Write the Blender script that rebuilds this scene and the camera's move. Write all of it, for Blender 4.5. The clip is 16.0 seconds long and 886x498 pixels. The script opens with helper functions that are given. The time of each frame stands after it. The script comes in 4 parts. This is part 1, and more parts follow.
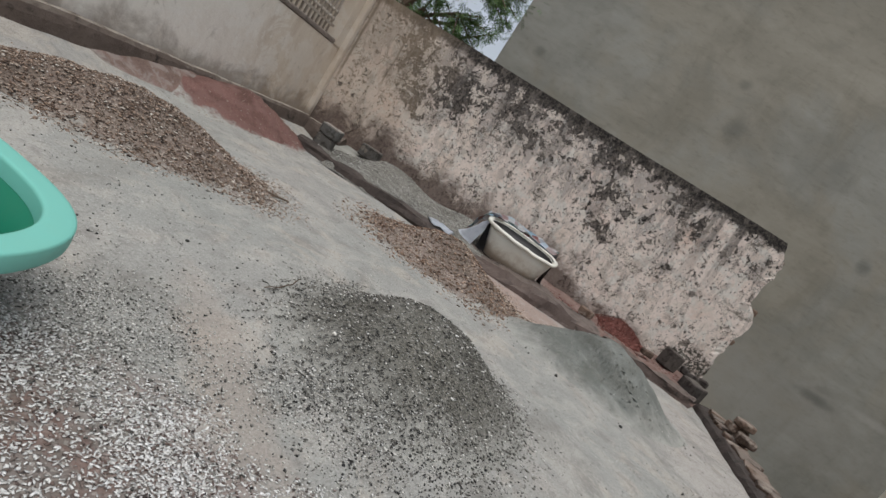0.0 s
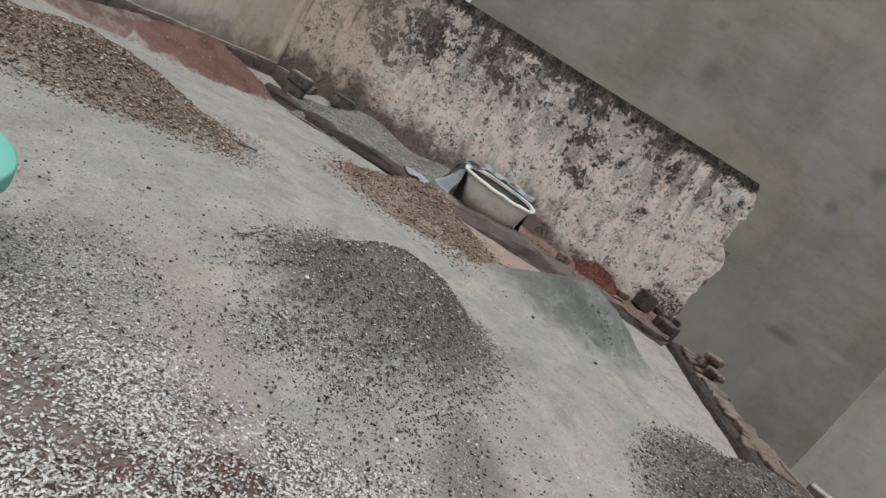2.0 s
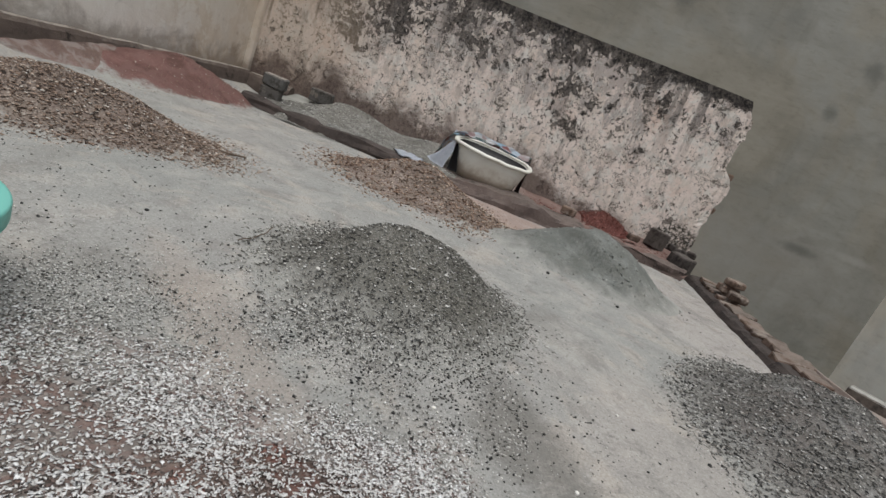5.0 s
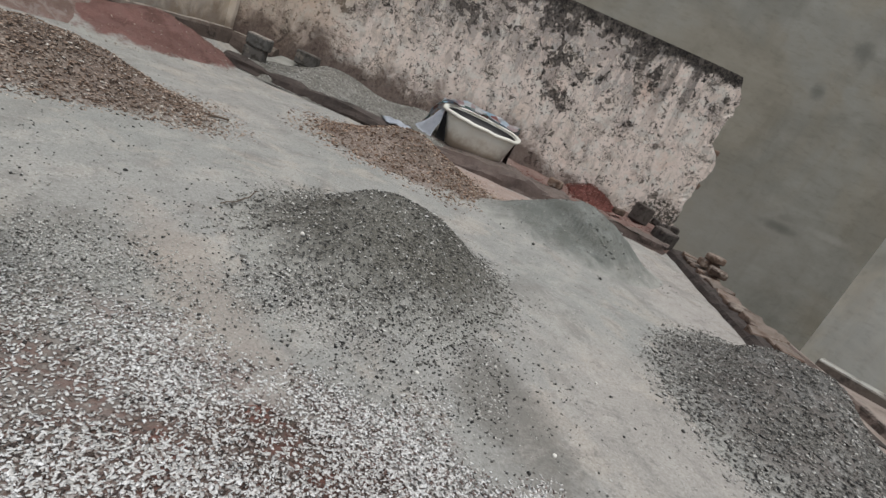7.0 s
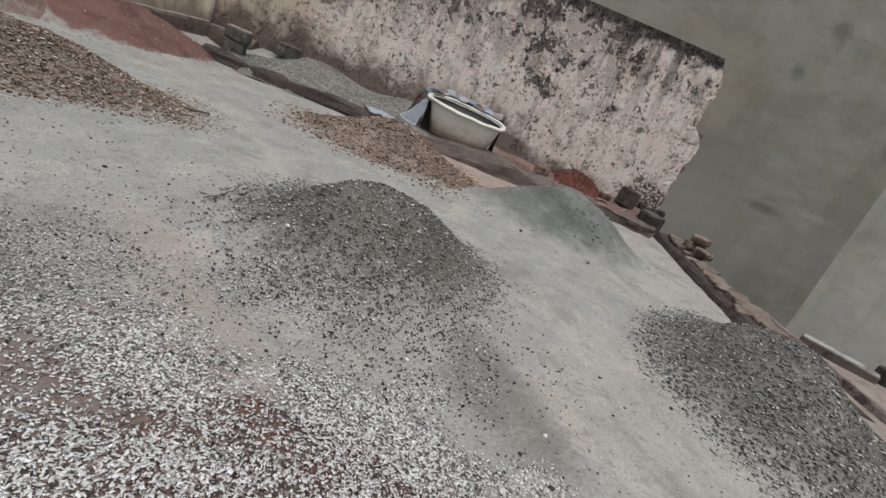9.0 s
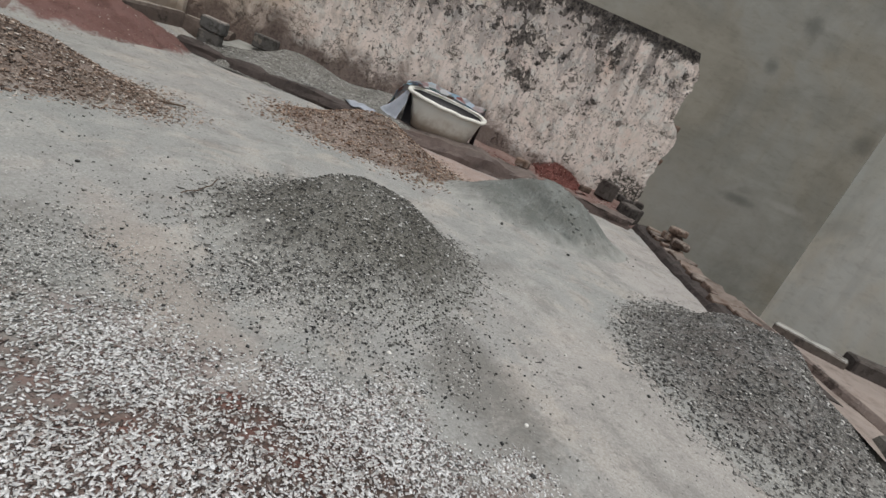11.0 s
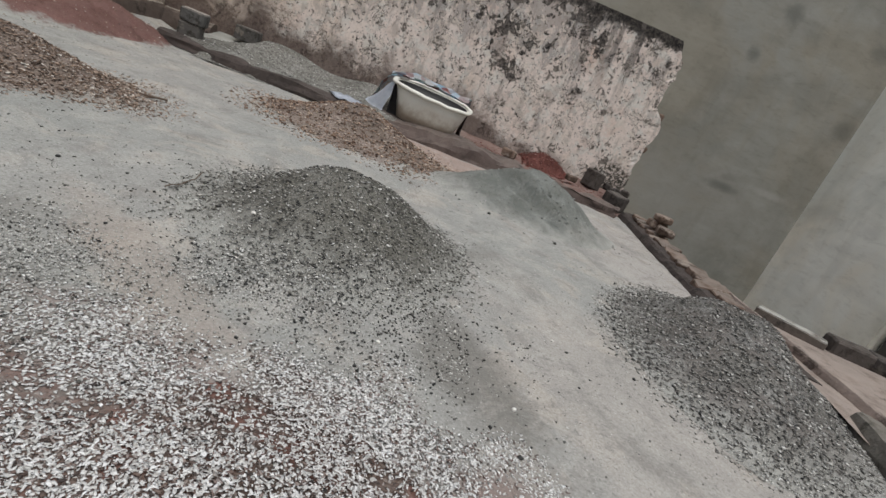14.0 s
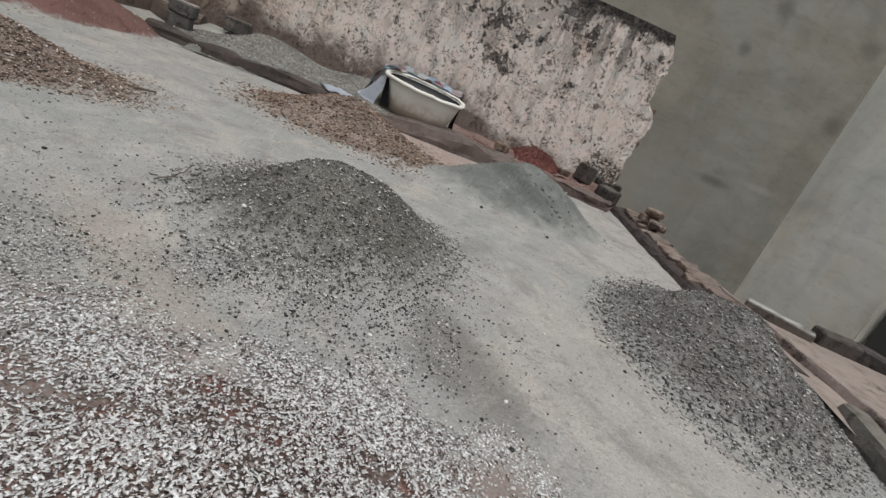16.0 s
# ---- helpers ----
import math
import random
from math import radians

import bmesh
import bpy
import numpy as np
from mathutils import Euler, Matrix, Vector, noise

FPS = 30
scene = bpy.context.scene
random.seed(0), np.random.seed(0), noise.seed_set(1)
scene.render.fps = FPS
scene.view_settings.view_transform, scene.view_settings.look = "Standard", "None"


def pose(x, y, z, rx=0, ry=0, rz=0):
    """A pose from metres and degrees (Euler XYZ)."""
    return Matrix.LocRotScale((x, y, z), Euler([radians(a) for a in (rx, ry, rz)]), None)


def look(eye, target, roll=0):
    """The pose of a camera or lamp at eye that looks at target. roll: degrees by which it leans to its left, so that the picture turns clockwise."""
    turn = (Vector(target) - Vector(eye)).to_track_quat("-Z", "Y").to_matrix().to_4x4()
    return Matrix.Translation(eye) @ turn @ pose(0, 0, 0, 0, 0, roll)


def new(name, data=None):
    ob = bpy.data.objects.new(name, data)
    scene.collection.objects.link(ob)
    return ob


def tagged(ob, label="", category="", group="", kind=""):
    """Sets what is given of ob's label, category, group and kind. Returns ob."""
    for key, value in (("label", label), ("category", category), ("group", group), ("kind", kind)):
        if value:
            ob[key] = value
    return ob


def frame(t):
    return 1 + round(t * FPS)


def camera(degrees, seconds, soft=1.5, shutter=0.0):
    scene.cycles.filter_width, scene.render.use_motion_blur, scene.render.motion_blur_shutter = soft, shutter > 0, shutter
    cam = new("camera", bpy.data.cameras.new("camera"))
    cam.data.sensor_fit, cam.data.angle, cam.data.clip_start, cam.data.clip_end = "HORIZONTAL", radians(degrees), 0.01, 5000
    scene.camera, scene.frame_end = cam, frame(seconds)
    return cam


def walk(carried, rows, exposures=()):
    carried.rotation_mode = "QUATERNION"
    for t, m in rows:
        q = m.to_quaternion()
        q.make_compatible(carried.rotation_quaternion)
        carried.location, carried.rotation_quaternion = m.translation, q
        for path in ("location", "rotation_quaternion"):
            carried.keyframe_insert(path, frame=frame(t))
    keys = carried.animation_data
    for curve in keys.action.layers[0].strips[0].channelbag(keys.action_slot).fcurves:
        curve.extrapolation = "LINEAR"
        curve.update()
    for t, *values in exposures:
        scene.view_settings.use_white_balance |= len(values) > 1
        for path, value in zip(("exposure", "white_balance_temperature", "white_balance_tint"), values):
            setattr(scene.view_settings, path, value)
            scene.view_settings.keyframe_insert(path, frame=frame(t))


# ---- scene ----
cam = camera(83.3, 16.0, 1.5)

PATH = [
    (0, (-0.052, -0.055, 0.737), (-0.311, 1.9, 0.404), 33.4),
    (0.5, (-0.053, -0.054, 0.731), (-0.283, 1.899, 0.368), 33.4),
    (1, (-0.027, -0.045, 0.725), (-0.207, 1.905, 0.322), 33.2),
    (1.5, (-0.012, -0.035, 0.714), (-0.129, 1.916, 0.29), 32.9),
    (2, (-0.002, -0.04, 0.71), (-0.098, 1.908, 0.268), 32.6),
    (2.5, (0.005, -0.033, 0.702), (-0.079, 1.913, 0.251), 30.4),
    (3, (0.039, -0.045, 0.685), (-0.023, 1.895, 0.203), 26.2),
    (3.5, (0.029, -0.049, 0.688), (-0.036, 1.886, 0.184), 24),
    (4, (0.024, -0.051, 0.687), (-0.053, 1.883, 0.183), 22.5),
    (4.2, (0.0226, -0.0497, 0.6858), (-0.0535, 1.8845, 0.1826), 22),
    (6.3, (0.0084, -0.0363, 0.6732), (-0.0572, 1.873, 0.0813), 24.15),
    (6.5, (0.007, -0.035, 0.672), (-0.035, 1.873, 0.075), 24.4),
    (7, (0.022, -0.042, 0.671), (0.038, 1.864, 0.063), 24.4),
    (7.5, (0.031, -0.04, 0.665), (0.088, 1.86, 0.043), 24.2),
    (8, (0.033, -0.049, 0.667), (0.106, 1.852, 0.048), 23.8),
    (8.5, (0.029, -0.043, 0.664), (0.094, 1.857, 0.044), 23.5),
    (9, (0.034, -0.046, 0.666), (0.103, 1.853, 0.042), 23.1),
    (9.5, (0.033, -0.047, 0.665), (0.113, 1.851, 0.042), 23.1),
    (10, (0.035, -0.051, 0.67), (0.148, 1.848, 0.054), 23.5),
    (10.2, (0.0352, -0.0513, 0.6698), (0.1599, 1.8472, 0.0533), 23.59),
    (12.3, (0.0378, -0.0547, 0.6672), (0.2027, 1.8398, 0.0477), 23.01),
    (12.5, (0.038, -0.055, 0.667), (0.209, 1.839, 0.049), 23.1),
    (13, (0.037, -0.057, 0.667), (0.227, 1.833, 0.042), 23.4),
    (13.5, (0.046, -0.059, 0.663), (0.247, 1.827, 0.028), 23.2),
    (14, (0.044, -0.066, 0.668), (0.242, 1.821, 0.036), 22.8),
    (14.5, (0.05, -0.064, 0.665), (0.26, 1.821, 0.029), 22.6),
    (15, (0.048, -0.067, 0.666), (0.266, 1.817, 0.028), 22.6),
    (15.5, (0.048, -0.066, 0.666), (0.275, 1.817, 0.029), 22.8),
    (16, (0.048, -0.065, 0.665), (0.28, 1.815, 0.024), 23.1),
]
walk(cam, [(t, look(eye, target, roll)) for t, eye, target, roll in PATH], [(0, -0.14, 6300, 8)])


# ---- world and light: bright overcast sky, high soft sun ----
world = bpy.data.worlds.new("overcast_sky")
scene.world = world
world.use_nodes = True
wn = world.node_tree.nodes
sky = wn.new("ShaderNodeTexSky")
sky.sky_type = "NISHITA"
sky.sun_disc = False
sky.sun_elevation, sky.sun_rotation = radians(68), radians(190)
sky.air_density, sky.dust_density, sky.ozone_density = 1.0, 4.5, 1.5
wn["Background"].inputs["Strength"].default_value = 0.118
cloud = wn.new("ShaderNodeMix")
cloud.data_type = "RGBA"
cloud.inputs[0].default_value = 0.55
cloud.inputs[7].default_value = (6.6, 6.7, 6.9, 1)
world.node_tree.links.new(sky.outputs["Color"], cloud.inputs[6])
world.node_tree.links.new(cloud.outputs[2], wn["Background"].inputs["Color"])
sun_data = bpy.data.lights.new("sun", "SUN")
sun_data.energy, sun_data.angle, sun_data.color = 2.0, radians(38), (1.0, 0.975, 0.94)
sun = new("sun", sun_data)
sun.matrix_world = look((1.8, -3.4, 9.0), (0, 0, 0))


# ---- materials ----
def srgb(r, g, b):
    return tuple((c / 255 / 12.92) if c / 255 <= 0.04045 else ((c / 255 + 0.055) / 1.055) ** 2.4 for c in (r, g, b)) + (1.0,)


class Mat:
    """A small builder of procedural node materials."""

    def __init__(self, name, rough=0.9, metal=0.0, spec=0.3):
        self.m = bpy.data.materials.new(name)
        self.m.use_nodes = True
        self.n, self.l = self.m.node_tree.nodes, self.m.node_tree.links
        self.b = self.n["Principled BSDF"]
        self.b.inputs["Roughness"].default_value = rough
        self.b.inputs["Metallic"].default_value = metal
        self.b.inputs["Specular IOR Level"].default_value = spec
        self.pos = self.n.new("ShaderNodeNewGeometry").outputs["Position"]

    def put(self, sock, v):
        if isinstance(v, bpy.types.NodeSocket):
            self.l.new(v, sock)
        else:
            sock.default_value = v

    def scaled(self, x, y, z):
        k = self.n.new("ShaderNodeMapping")
        k.inputs["Scale"].default_value = (x, y, z)
        self.l.new(self.pos, k.inputs["Vector"])
        return k.outputs["Vector"]

    def noise(self, scale, detail=4.0, rough=0.55, warp=0.0, vec=None):
        k = self.n.new("ShaderNodeTexNoise")
        k.inputs["Scale"].default_value = scale
        k.inputs["Detail"].default_value = detail
        k.inputs["Roughness"].default_value = rough
        k.inputs["Distortion"].default_value = warp
        self.l.new(vec or self.pos, k.inputs["Vector"])
        return k.outputs["Fac"]

    def cells(self, scale, feature="F1", out="Distance"):
        k = self.n.new("ShaderNodeTexVoronoi")
        k.feature = feature
        k.inputs["Scale"].default_value = scale
        self.l.new(self.pos, k.inputs["Vector"])
        return k.outputs[out]

    def ramp(self, fac, *stops):
        k = self.n.new("ShaderNodeValToRGB")
        e = k.color_ramp.elements
        while len(e) < len(stops):
            e.new(0.5)
        for item, (p, c) in zip(e, stops):
            item.position = p
            item.color = c if isinstance(c, tuple) else (c, c, c, 1)
        self.l.new(fac, k.inputs["Fac"])
        return k.outputs["Color"]

    def step(self, fac, lo, hi):
        k = self.n.new("ShaderNodeMapRange")
        k.interpolation_type = "SMOOTHSTEP"
        k.inputs["From Min"].default_value, k.inputs["From Max"].default_value = lo, hi
        self.put(k.inputs["Value"], fac)
        return k.outputs["Result"]

    def math(self, op, a, b=0.0):
        k = self.n.new("ShaderNodeMath")
        k.operation = op
        self.put(k.inputs[0], a)
        self.put(k.inputs[1], b)
        return k.outputs[0]

    def mix(self, fac, a, b, how="MIX"):
        k = self.n.new("ShaderNodeMix")
        k.data_type, k.blend_type = "RGBA", how
        self.put(k.inputs[0], fac)
        self.put(k.inputs[6], a)
        self.put(k.inputs[7], b)
        return k.outputs[2]

    def axis(self, which):
        k = self.n.new("ShaderNodeSeparateXYZ")
        self.l.new(self.pos, k.inputs[0])
        return k.outputs[which]

    def island(self):
        return self.n.new("ShaderNodeNewGeometry").outputs["Random Per Island"]

    def each(self):
        return self.n.new("ShaderNodeObjectInfo").outputs["Random"]

    def far(self, x, y, sx=1.0, sy=1.0, c=1.0, s=0.0):
        ox, oy = self.math("SUBTRACT", self.axis("X"), x), self.math("SUBTRACT", self.axis("Y"), y)
        dx = self.math("MULTIPLY", self.math("ADD", self.math("MULTIPLY", ox, c), self.math("MULTIPLY", oy, s)), 1 / sx)
        dy = self.math("MULTIPLY", self.math("SUBTRACT", self.math("MULTIPLY", oy, c), self.math("MULTIPLY", ox, s)), 1 / sy)
        return self.math("SQRT", self.math("ADD", self.math("MULTIPLY", dx, dx), self.math("MULTIPLY", dy, dy)))

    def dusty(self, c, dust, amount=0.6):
        """Pale patches on up-facing faces: settled dust and top light put into colour."""
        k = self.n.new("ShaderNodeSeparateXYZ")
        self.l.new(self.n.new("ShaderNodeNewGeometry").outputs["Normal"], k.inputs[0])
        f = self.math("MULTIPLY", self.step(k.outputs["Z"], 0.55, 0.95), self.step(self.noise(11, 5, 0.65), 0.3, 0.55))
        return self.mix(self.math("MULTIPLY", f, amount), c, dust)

    def bump(self, height, strength=0.5, distance=0.01):
        k = self.n.new("ShaderNodeBump")
        k.inputs["Strength"].default_value, k.inputs["Distance"].default_value = strength, distance
        self.l.new(height, k.inputs["Height"])
        if self.b.inputs["Normal"].is_linked:
            self.l.new(self.b.inputs["Normal"].links[0].from_socket, k.inputs["Normal"])
        self.l.new(k.outputs["Normal"], self.b.inputs["Normal"])
        return self

    def done(self, colour, rough=None):
        self.put(self.b.inputs["Base Color"], colour)
        if rough is not None:
            self.put(self.b.inputs["Roughness"], rough)
        return self.m


def ground_material():
    m = Mat("cement_dust_ground", 0.95)
    big, mid, fine = m.noise(0.8, 5), m.noise(3.0, 7, 0.66, 0.35), m.noise(130, 4, 0.7)
    smear = m.noise(1.0, 7, 0.62, 0.9, m.scaled(2.4, 1.7, 1))
    c = m.ramp(big, (0.3, srgb(157, 158, 153)), (0.5, srgb(166, 165, 160)), (0.68, srgb(164, 161, 156)))
    # swept places where warm earth shows through the dust
    bare = m.math("ADD", m.far(0.95, 1.15, 0.55, 0.75, 0.9, 0.43), m.math("MULTIPLY", m.noise(2.4, 6, 0.65, 0.6), 1.5))
    c = m.mix(m.math("MULTIPLY", m.step(bare, 1.9, 1.35), 0.75), c, srgb(175, 169, 162))
    trod = m.math("ADD", m.far(1.75, 3.3, 0.6, 1.1), m.math("MULTIPLY", m.noise(2.0, 5, 0.6, 0.4), 1.2))
    c = m.mix(m.math("MULTIPLY", m.step(trod, 1.75, 1.3), 0.7), c, srgb(182, 175, 169))
    c = m.mix(m.math("MULTIPLY", m.step(smear, 0.5, 0.64), 0.55), c, srgb(186, 182, 175))
    c = m.mix(m.math("MULTIPLY", m.step(mid, 0.51, 0.63), 0.6), c, srgb(190, 181, 170))
    c = m.mix(m.math("MULTIPLY", m.step(m.noise(1.0, 7, 0.66, 0.7, m.scaled(2.9, 1.6, 1.3)), 0.52, 0.66), 0.55), c, srgb(140, 138, 132))
    c = m.mix(m.math("MULTIPLY", m.step(m.noise(6, 7, 0.7, 0.4), 0.53, 0.63), 0.45), c, srgb(136, 132, 127))
    red = m.step(m.math("ADD", m.far(-0.25, 0.35, 1.0, 0.65), m.math("MULTIPLY", m.noise(7, 4), 0.9)), 1.35, 0.9)
    c = m.mix(m.math("MULTIPLY", red, 0.8), c, srgb(150, 134, 127))
    red = m.step(m.math("ADD", m.far(0.42, 0.66, 0.16, 0.1), m.math("MULTIPLY", m.noise(14, 5, 0.65), 1.0)), 1.5, 0.9)
    c = m.mix(m.math("MULTIPLY", red, 0.8), c, srgb(142, 122, 114))
    strip = m.step(m.math("ADD", m.far(-0.5, 1.03, 0.5, 0.1, 0.8, -0.6), m.math("MULTIPLY", m.noise(8, 6, 0.65, 0.4), 1.2)), 1.75, 1.1)
    c = m.mix(m.math("MULTIPLY", strip, 0.6), c, srgb(170, 159, 149))
    pink = m.step(m.math("ADD", m.far(0.2, 4.15, 0.9, 0.6), m.math("MULTIPLY", m.noise(6, 5), 0.8)), 1.25, 0.85)
    c = m.mix(m.math("MULTIPLY", pink, 0.7), c, srgb(172, 146, 134))
    damp = m.step(m.math("ADD", m.far(0.36, 1.05, 0.16, 0.34, 0.9, 0.43), m.math("MULTIPLY", m.noise(6, 6, 0.65), 1.5)), 1.95, 1.1)
    c = m.mix(m.math("MULTIPLY", damp, 0.9), c, srgb(128, 125, 119))
    crust = m.noise(5.0, 8, 0.66, 0.4)
    c = m.mix(m.math("MULTIPLY", m.step(crust, 0.53, 0.62), 0.3), c, srgb(195, 189, 181))
    c = m.mix(m.math("MULTIPLY", m.step(crust, 0.47, 0.37), 0.22), c, srgb(130, 128, 123))
    c = m.mix(m.math("MULTIPLY", m.step(m.noise(42, 6, 0.75), 0.55, 0.64), 0.5), c, srgb(122, 120, 115))
    c = m.mix(m.step(fine, 0.3, 0.7), m.mix(1.0, c, srgb(222, 221, 219), "MULTIPLY"), c)
    c = m.mix(m.step(m.noise(170, 3, 0.6), 0.64, 0.72), c, srgb(98, 96, 92))
    c = m.mix(m.step(m.noise(150, 3, 0.6, 0.0, m.scaled(1.1, 0.9, 1)), 0.66, 0.74), c, srgb(212, 210, 205))
    m.bump(m.noise(5, 7, 0.7, 0.2), 0.3, 0.02).bump(fine, 0.35, 0.003)
    return m.done(c)


def heap_material(name, dark, light, tone, scale=120.0, stain=None, heap=None):
    """Poured fines; towards the foot they thin out over the dusty ground."""
    m = Mat(name, 0.95)
    grain, mid = m.cells(scale * 1.5, "F1", "Color"), m.noise(6, 5, 0.6)
    sep = m.n.new("ShaderNodeSeparateColor")
    m.l.new(grain, sep.inputs[0])
    c = m.ramp(sep.outputs[0], (0.0, dark), (0.25, tone), (0.8, tone), (1.0, light))
    c = m.mix(m.step(mid, 0.35, 0.7), m.mix(1.0, c, srgb(212, 210, 206), "MULTIPLY"), c)
    c = m.mix(m.math("MULTIPLY", m.step(m.noise(2.8, 5, 0.6, 0.4), 0.5, 0.64), 0.45), c, m.mix(1.0, c, srgb(184, 184, 182), "MULTIPLY"))
    if stain:
        c = m.mix(m.math("MULTIPLY", m.step(m.noise(8, 6, 0.7, 0.4), 0.48, 0.58), 0.75), c, stain)
    if heap:
        r = m.math("ADD", m.far(heap.x, heap.y, heap.rx, heap.ry, heap.c, heap.s), m.math("MULTIPLY", m.math("SUBTRACT", m.noise(9, 6, 0.7), 0.5), 0.7))
        c = m.mix(m.step(r, 1.0 - heap.thin, 1.05), c, m.mix(m.noise(60, 3), srgb(150, 149, 143), srgb(178, 176, 169)))
    m.bump(m.noise(scale * 0.8, 4, 0.7), 0.7, 0.006).bump(m.noise(22, 5, 0.65), 0.6, 0.012)
    return m.done(c)


def chip_material(name, *stops):
    m = Mat(name, 0.8)
    c = m.ramp(m.island(), *stops)
    c = m.mix(m.step(m.noise(160, 2), 0.3, 0.7), m.mix(1.0, c, srgb(215, 212, 208), "MULTIPLY"), c)
    return m.done(c)


# patches of mould on the old wall: x, z and half sizes
MOULD = [(-2.25, 1.45, 0.2, 0.36), (-2.05, 1.08, 0.26, 0.16), (-1.6, 1.35, 0.36, 0.3), (-1.3, 1.78, 0.5, 0.11), (-0.95, 1.62, 0.25, 0.22),
         (-0.7, 1.36, 0.2, 0.15), (-0.25, 1.74, 0.42, 0.14), (0.22, 1.66, 0.32, 0.2), (0.55, 1.78, 0.45, 0.1), (0.4, 1.33, 0.16, 0.14),
         (0.64, 1.2, 0.1, 0.1), (-1.9, 0.9, 0.14, 0.1), (1.12, 1.68, 0.13, 0.2),
         (1.33, 1.52, 0.06, 0.2), (1.75, 1.78, 0.42, 0.09), (1.3, 0.98, 0.09, 0.06), (1.67, 0.92, 0.09, 0.05), (0.55, 0.92, 0.22, 0.09)]


def old_wall_material():
    m = Mat("peeling_limewash", 0.92)
    z, x = m.axis("Z"), m.axis("X")
    big, mid, fine = m.noise(1.8, 6, 0.65), m.noise(10, 5, 0.6, 0.5), m.noise(45, 5, 0.65)
    c = m.ramp(big, (0.3, srgb(218, 201, 187)), (0.5, srgb(226, 212, 202)), (0.7, srgb(213, 189, 174)))
    c = m.mix(m.step(m.noise(6, 7, 0.72, 0.3), 0.5, 0.58), c, srgb(218, 211, 202))
    # weathering grows towards the top
    weather = m.math("ADD", m.math("SUBTRACT", m.math("MULTIPLY", m.step(z, 0.75, 1.6), 0.115), m.math("MULTIPLY", m.step(x, 0.9, 1.6), 0.055)), m.math("MULTIPLY", m.step(x, -2.7, -2.2), 0.03))
    # grey lichen with ragged edges
    g = m.math("ADD", m.noise(1.0, 10, 0.76, 0.25, m.scaled(7, 7, 3.4)), weather)
    c = m.mix(m.math("MULTIPLY", m.step(g, 0.59, 0.65), 0.6), c, srgb(138, 132, 129))
    # black mould in patches of its own, broken up by flecks and drips
    drip = m.noise(1.0, 7, 0.7, 0.15, m.scaled(17, 17, 1.8))
    ragged = m.math("MULTIPLY", m.math("SUBTRACT", m.noise(6, 8, 0.72, 0.5), 0.5), 2.4)
    patch = None
    for px, pz, rx, rz in MOULD:
        dx, dz = m.math("MULTIPLY", m.math("SUBTRACT", x, px), 1 / rx), m.math("MULTIPLY", m.math("SUBTRACT", z, pz), 1 / rz)
        d = m.math("SQRT", m.math("ADD", m.math("MULTIPLY", dx, dx), m.math("MULTIPLY", dz, dz)))
        near = m.step(m.math("ADD", d, ragged), 1.35, 0.35)
        patch = near if patch is None else m.math("MAXIMUM", patch, near)
    grit = m.noise(26, 6, 0.75, 0.3)
    flecks = m.math("ADD", m.math("MULTIPLY", m.step(grit, 0.42, 0.58), 0.3), 0.7)
    k = m.math("ADD", m.math("ADD", m.math("MULTIPLY", mid, 0.55), m.math("MULTIPLY", grit, 0.25)), m.math("MULTIPLY", m.noise(1.7, 4, 0.6, 0.3), 0.2))
    k = m.math("ADD", m.math("ADD", k, m.math("MULTIPLY", weather, 0.5)), m.math("MULTIPLY", patch, 0.105))
    c = m.mix(m.math("MULTIPLY", m.math("MULTIPLY", patch, m.step(m.noise(15, 6, 0.7, 0.4), 0.4, 0.56)), 0.68), c, srgb(128, 121, 116))
    c = m.mix(m.math("MULTIPLY", m.step(k, 0.588, 0.615), flecks), c, srgb(28, 26, 26))
    top = m.math("ADD", m.step(z, 1.5, 1.9), m.math("MULTIPLY", m.math("SUBTRACT", m.math("ADD", m.math("MULTIPLY", drip, 0.6), m.math("MULTIPLY", big, 0.4)), 0.5), 2.2))
    c = m.mix(m.math("MULTIPLY", m.step(top, 0.5, 0.8), m.math("ADD", m.math("MULTIPLY", flecks, 0.5), 0.5)), c, srgb(28, 26, 26))
    # flakes of pale wash left standing in the mould, with dark rims
    peel = m.math("ADD", m.math("MULTIPLY", m.noise(13, 5, 0.62, 0.6), 0.7), m.math("MULTIPLY", m.noise(3.1, 3), 0.3))
    rim = m.step(m.math("ABSOLUTE", m.math("SUBTRACT", peel, 0.545)), 0.016, 0.007)
    c = m.mix(m.math("MULTIPLY", m.step(peel, 0.548, 0.56), 0.88), c, srgb(218, 206, 194))
    c = m.mix(m.math("MULTIPLY", m.math("MULTIPLY", rim, m.step(m.noise(2.6, 4, 0.6), 0.44, 0.56)), 0.8), c, srgb(62, 56, 53))
    run = m.noise(1.0, 5, 0.6, 0.1, m.scaled(9, 9, 0.55))
    c = m.mix(m.math("MULTIPLY", m.math("MULTIPLY", m.step(run, 0.55, 0.62), m.step(z, 0.7, 1.7)), 0.6), c, srgb(92, 87, 84))
    cap = m.math("ADD", z, m.math("MULTIPLY", m.math("SUBTRACT", m.noise(8, 6, 0.7), 0.5), 0.3))
    c = m.mix(m.math("MULTIPLY", m.step(cap, 1.69, 1.77), 0.95), c, srgb(34, 32, 31))
    lx, lz = m.math("DIVIDE", m.math("SUBTRACT", x, 2.04), 0.25), m.math("DIVIDE", m.math("SUBTRACT", z, 0.27), 0.2)
    foot = m.math("ADD", m.math("SQRT", m.math("ADD", m.math("MULTIPLY", lx, lx), m.math("MULTIPLY", lz, lz))), m.math("MULTIPLY", m.noise(14, 6, 0.75), 1.0))
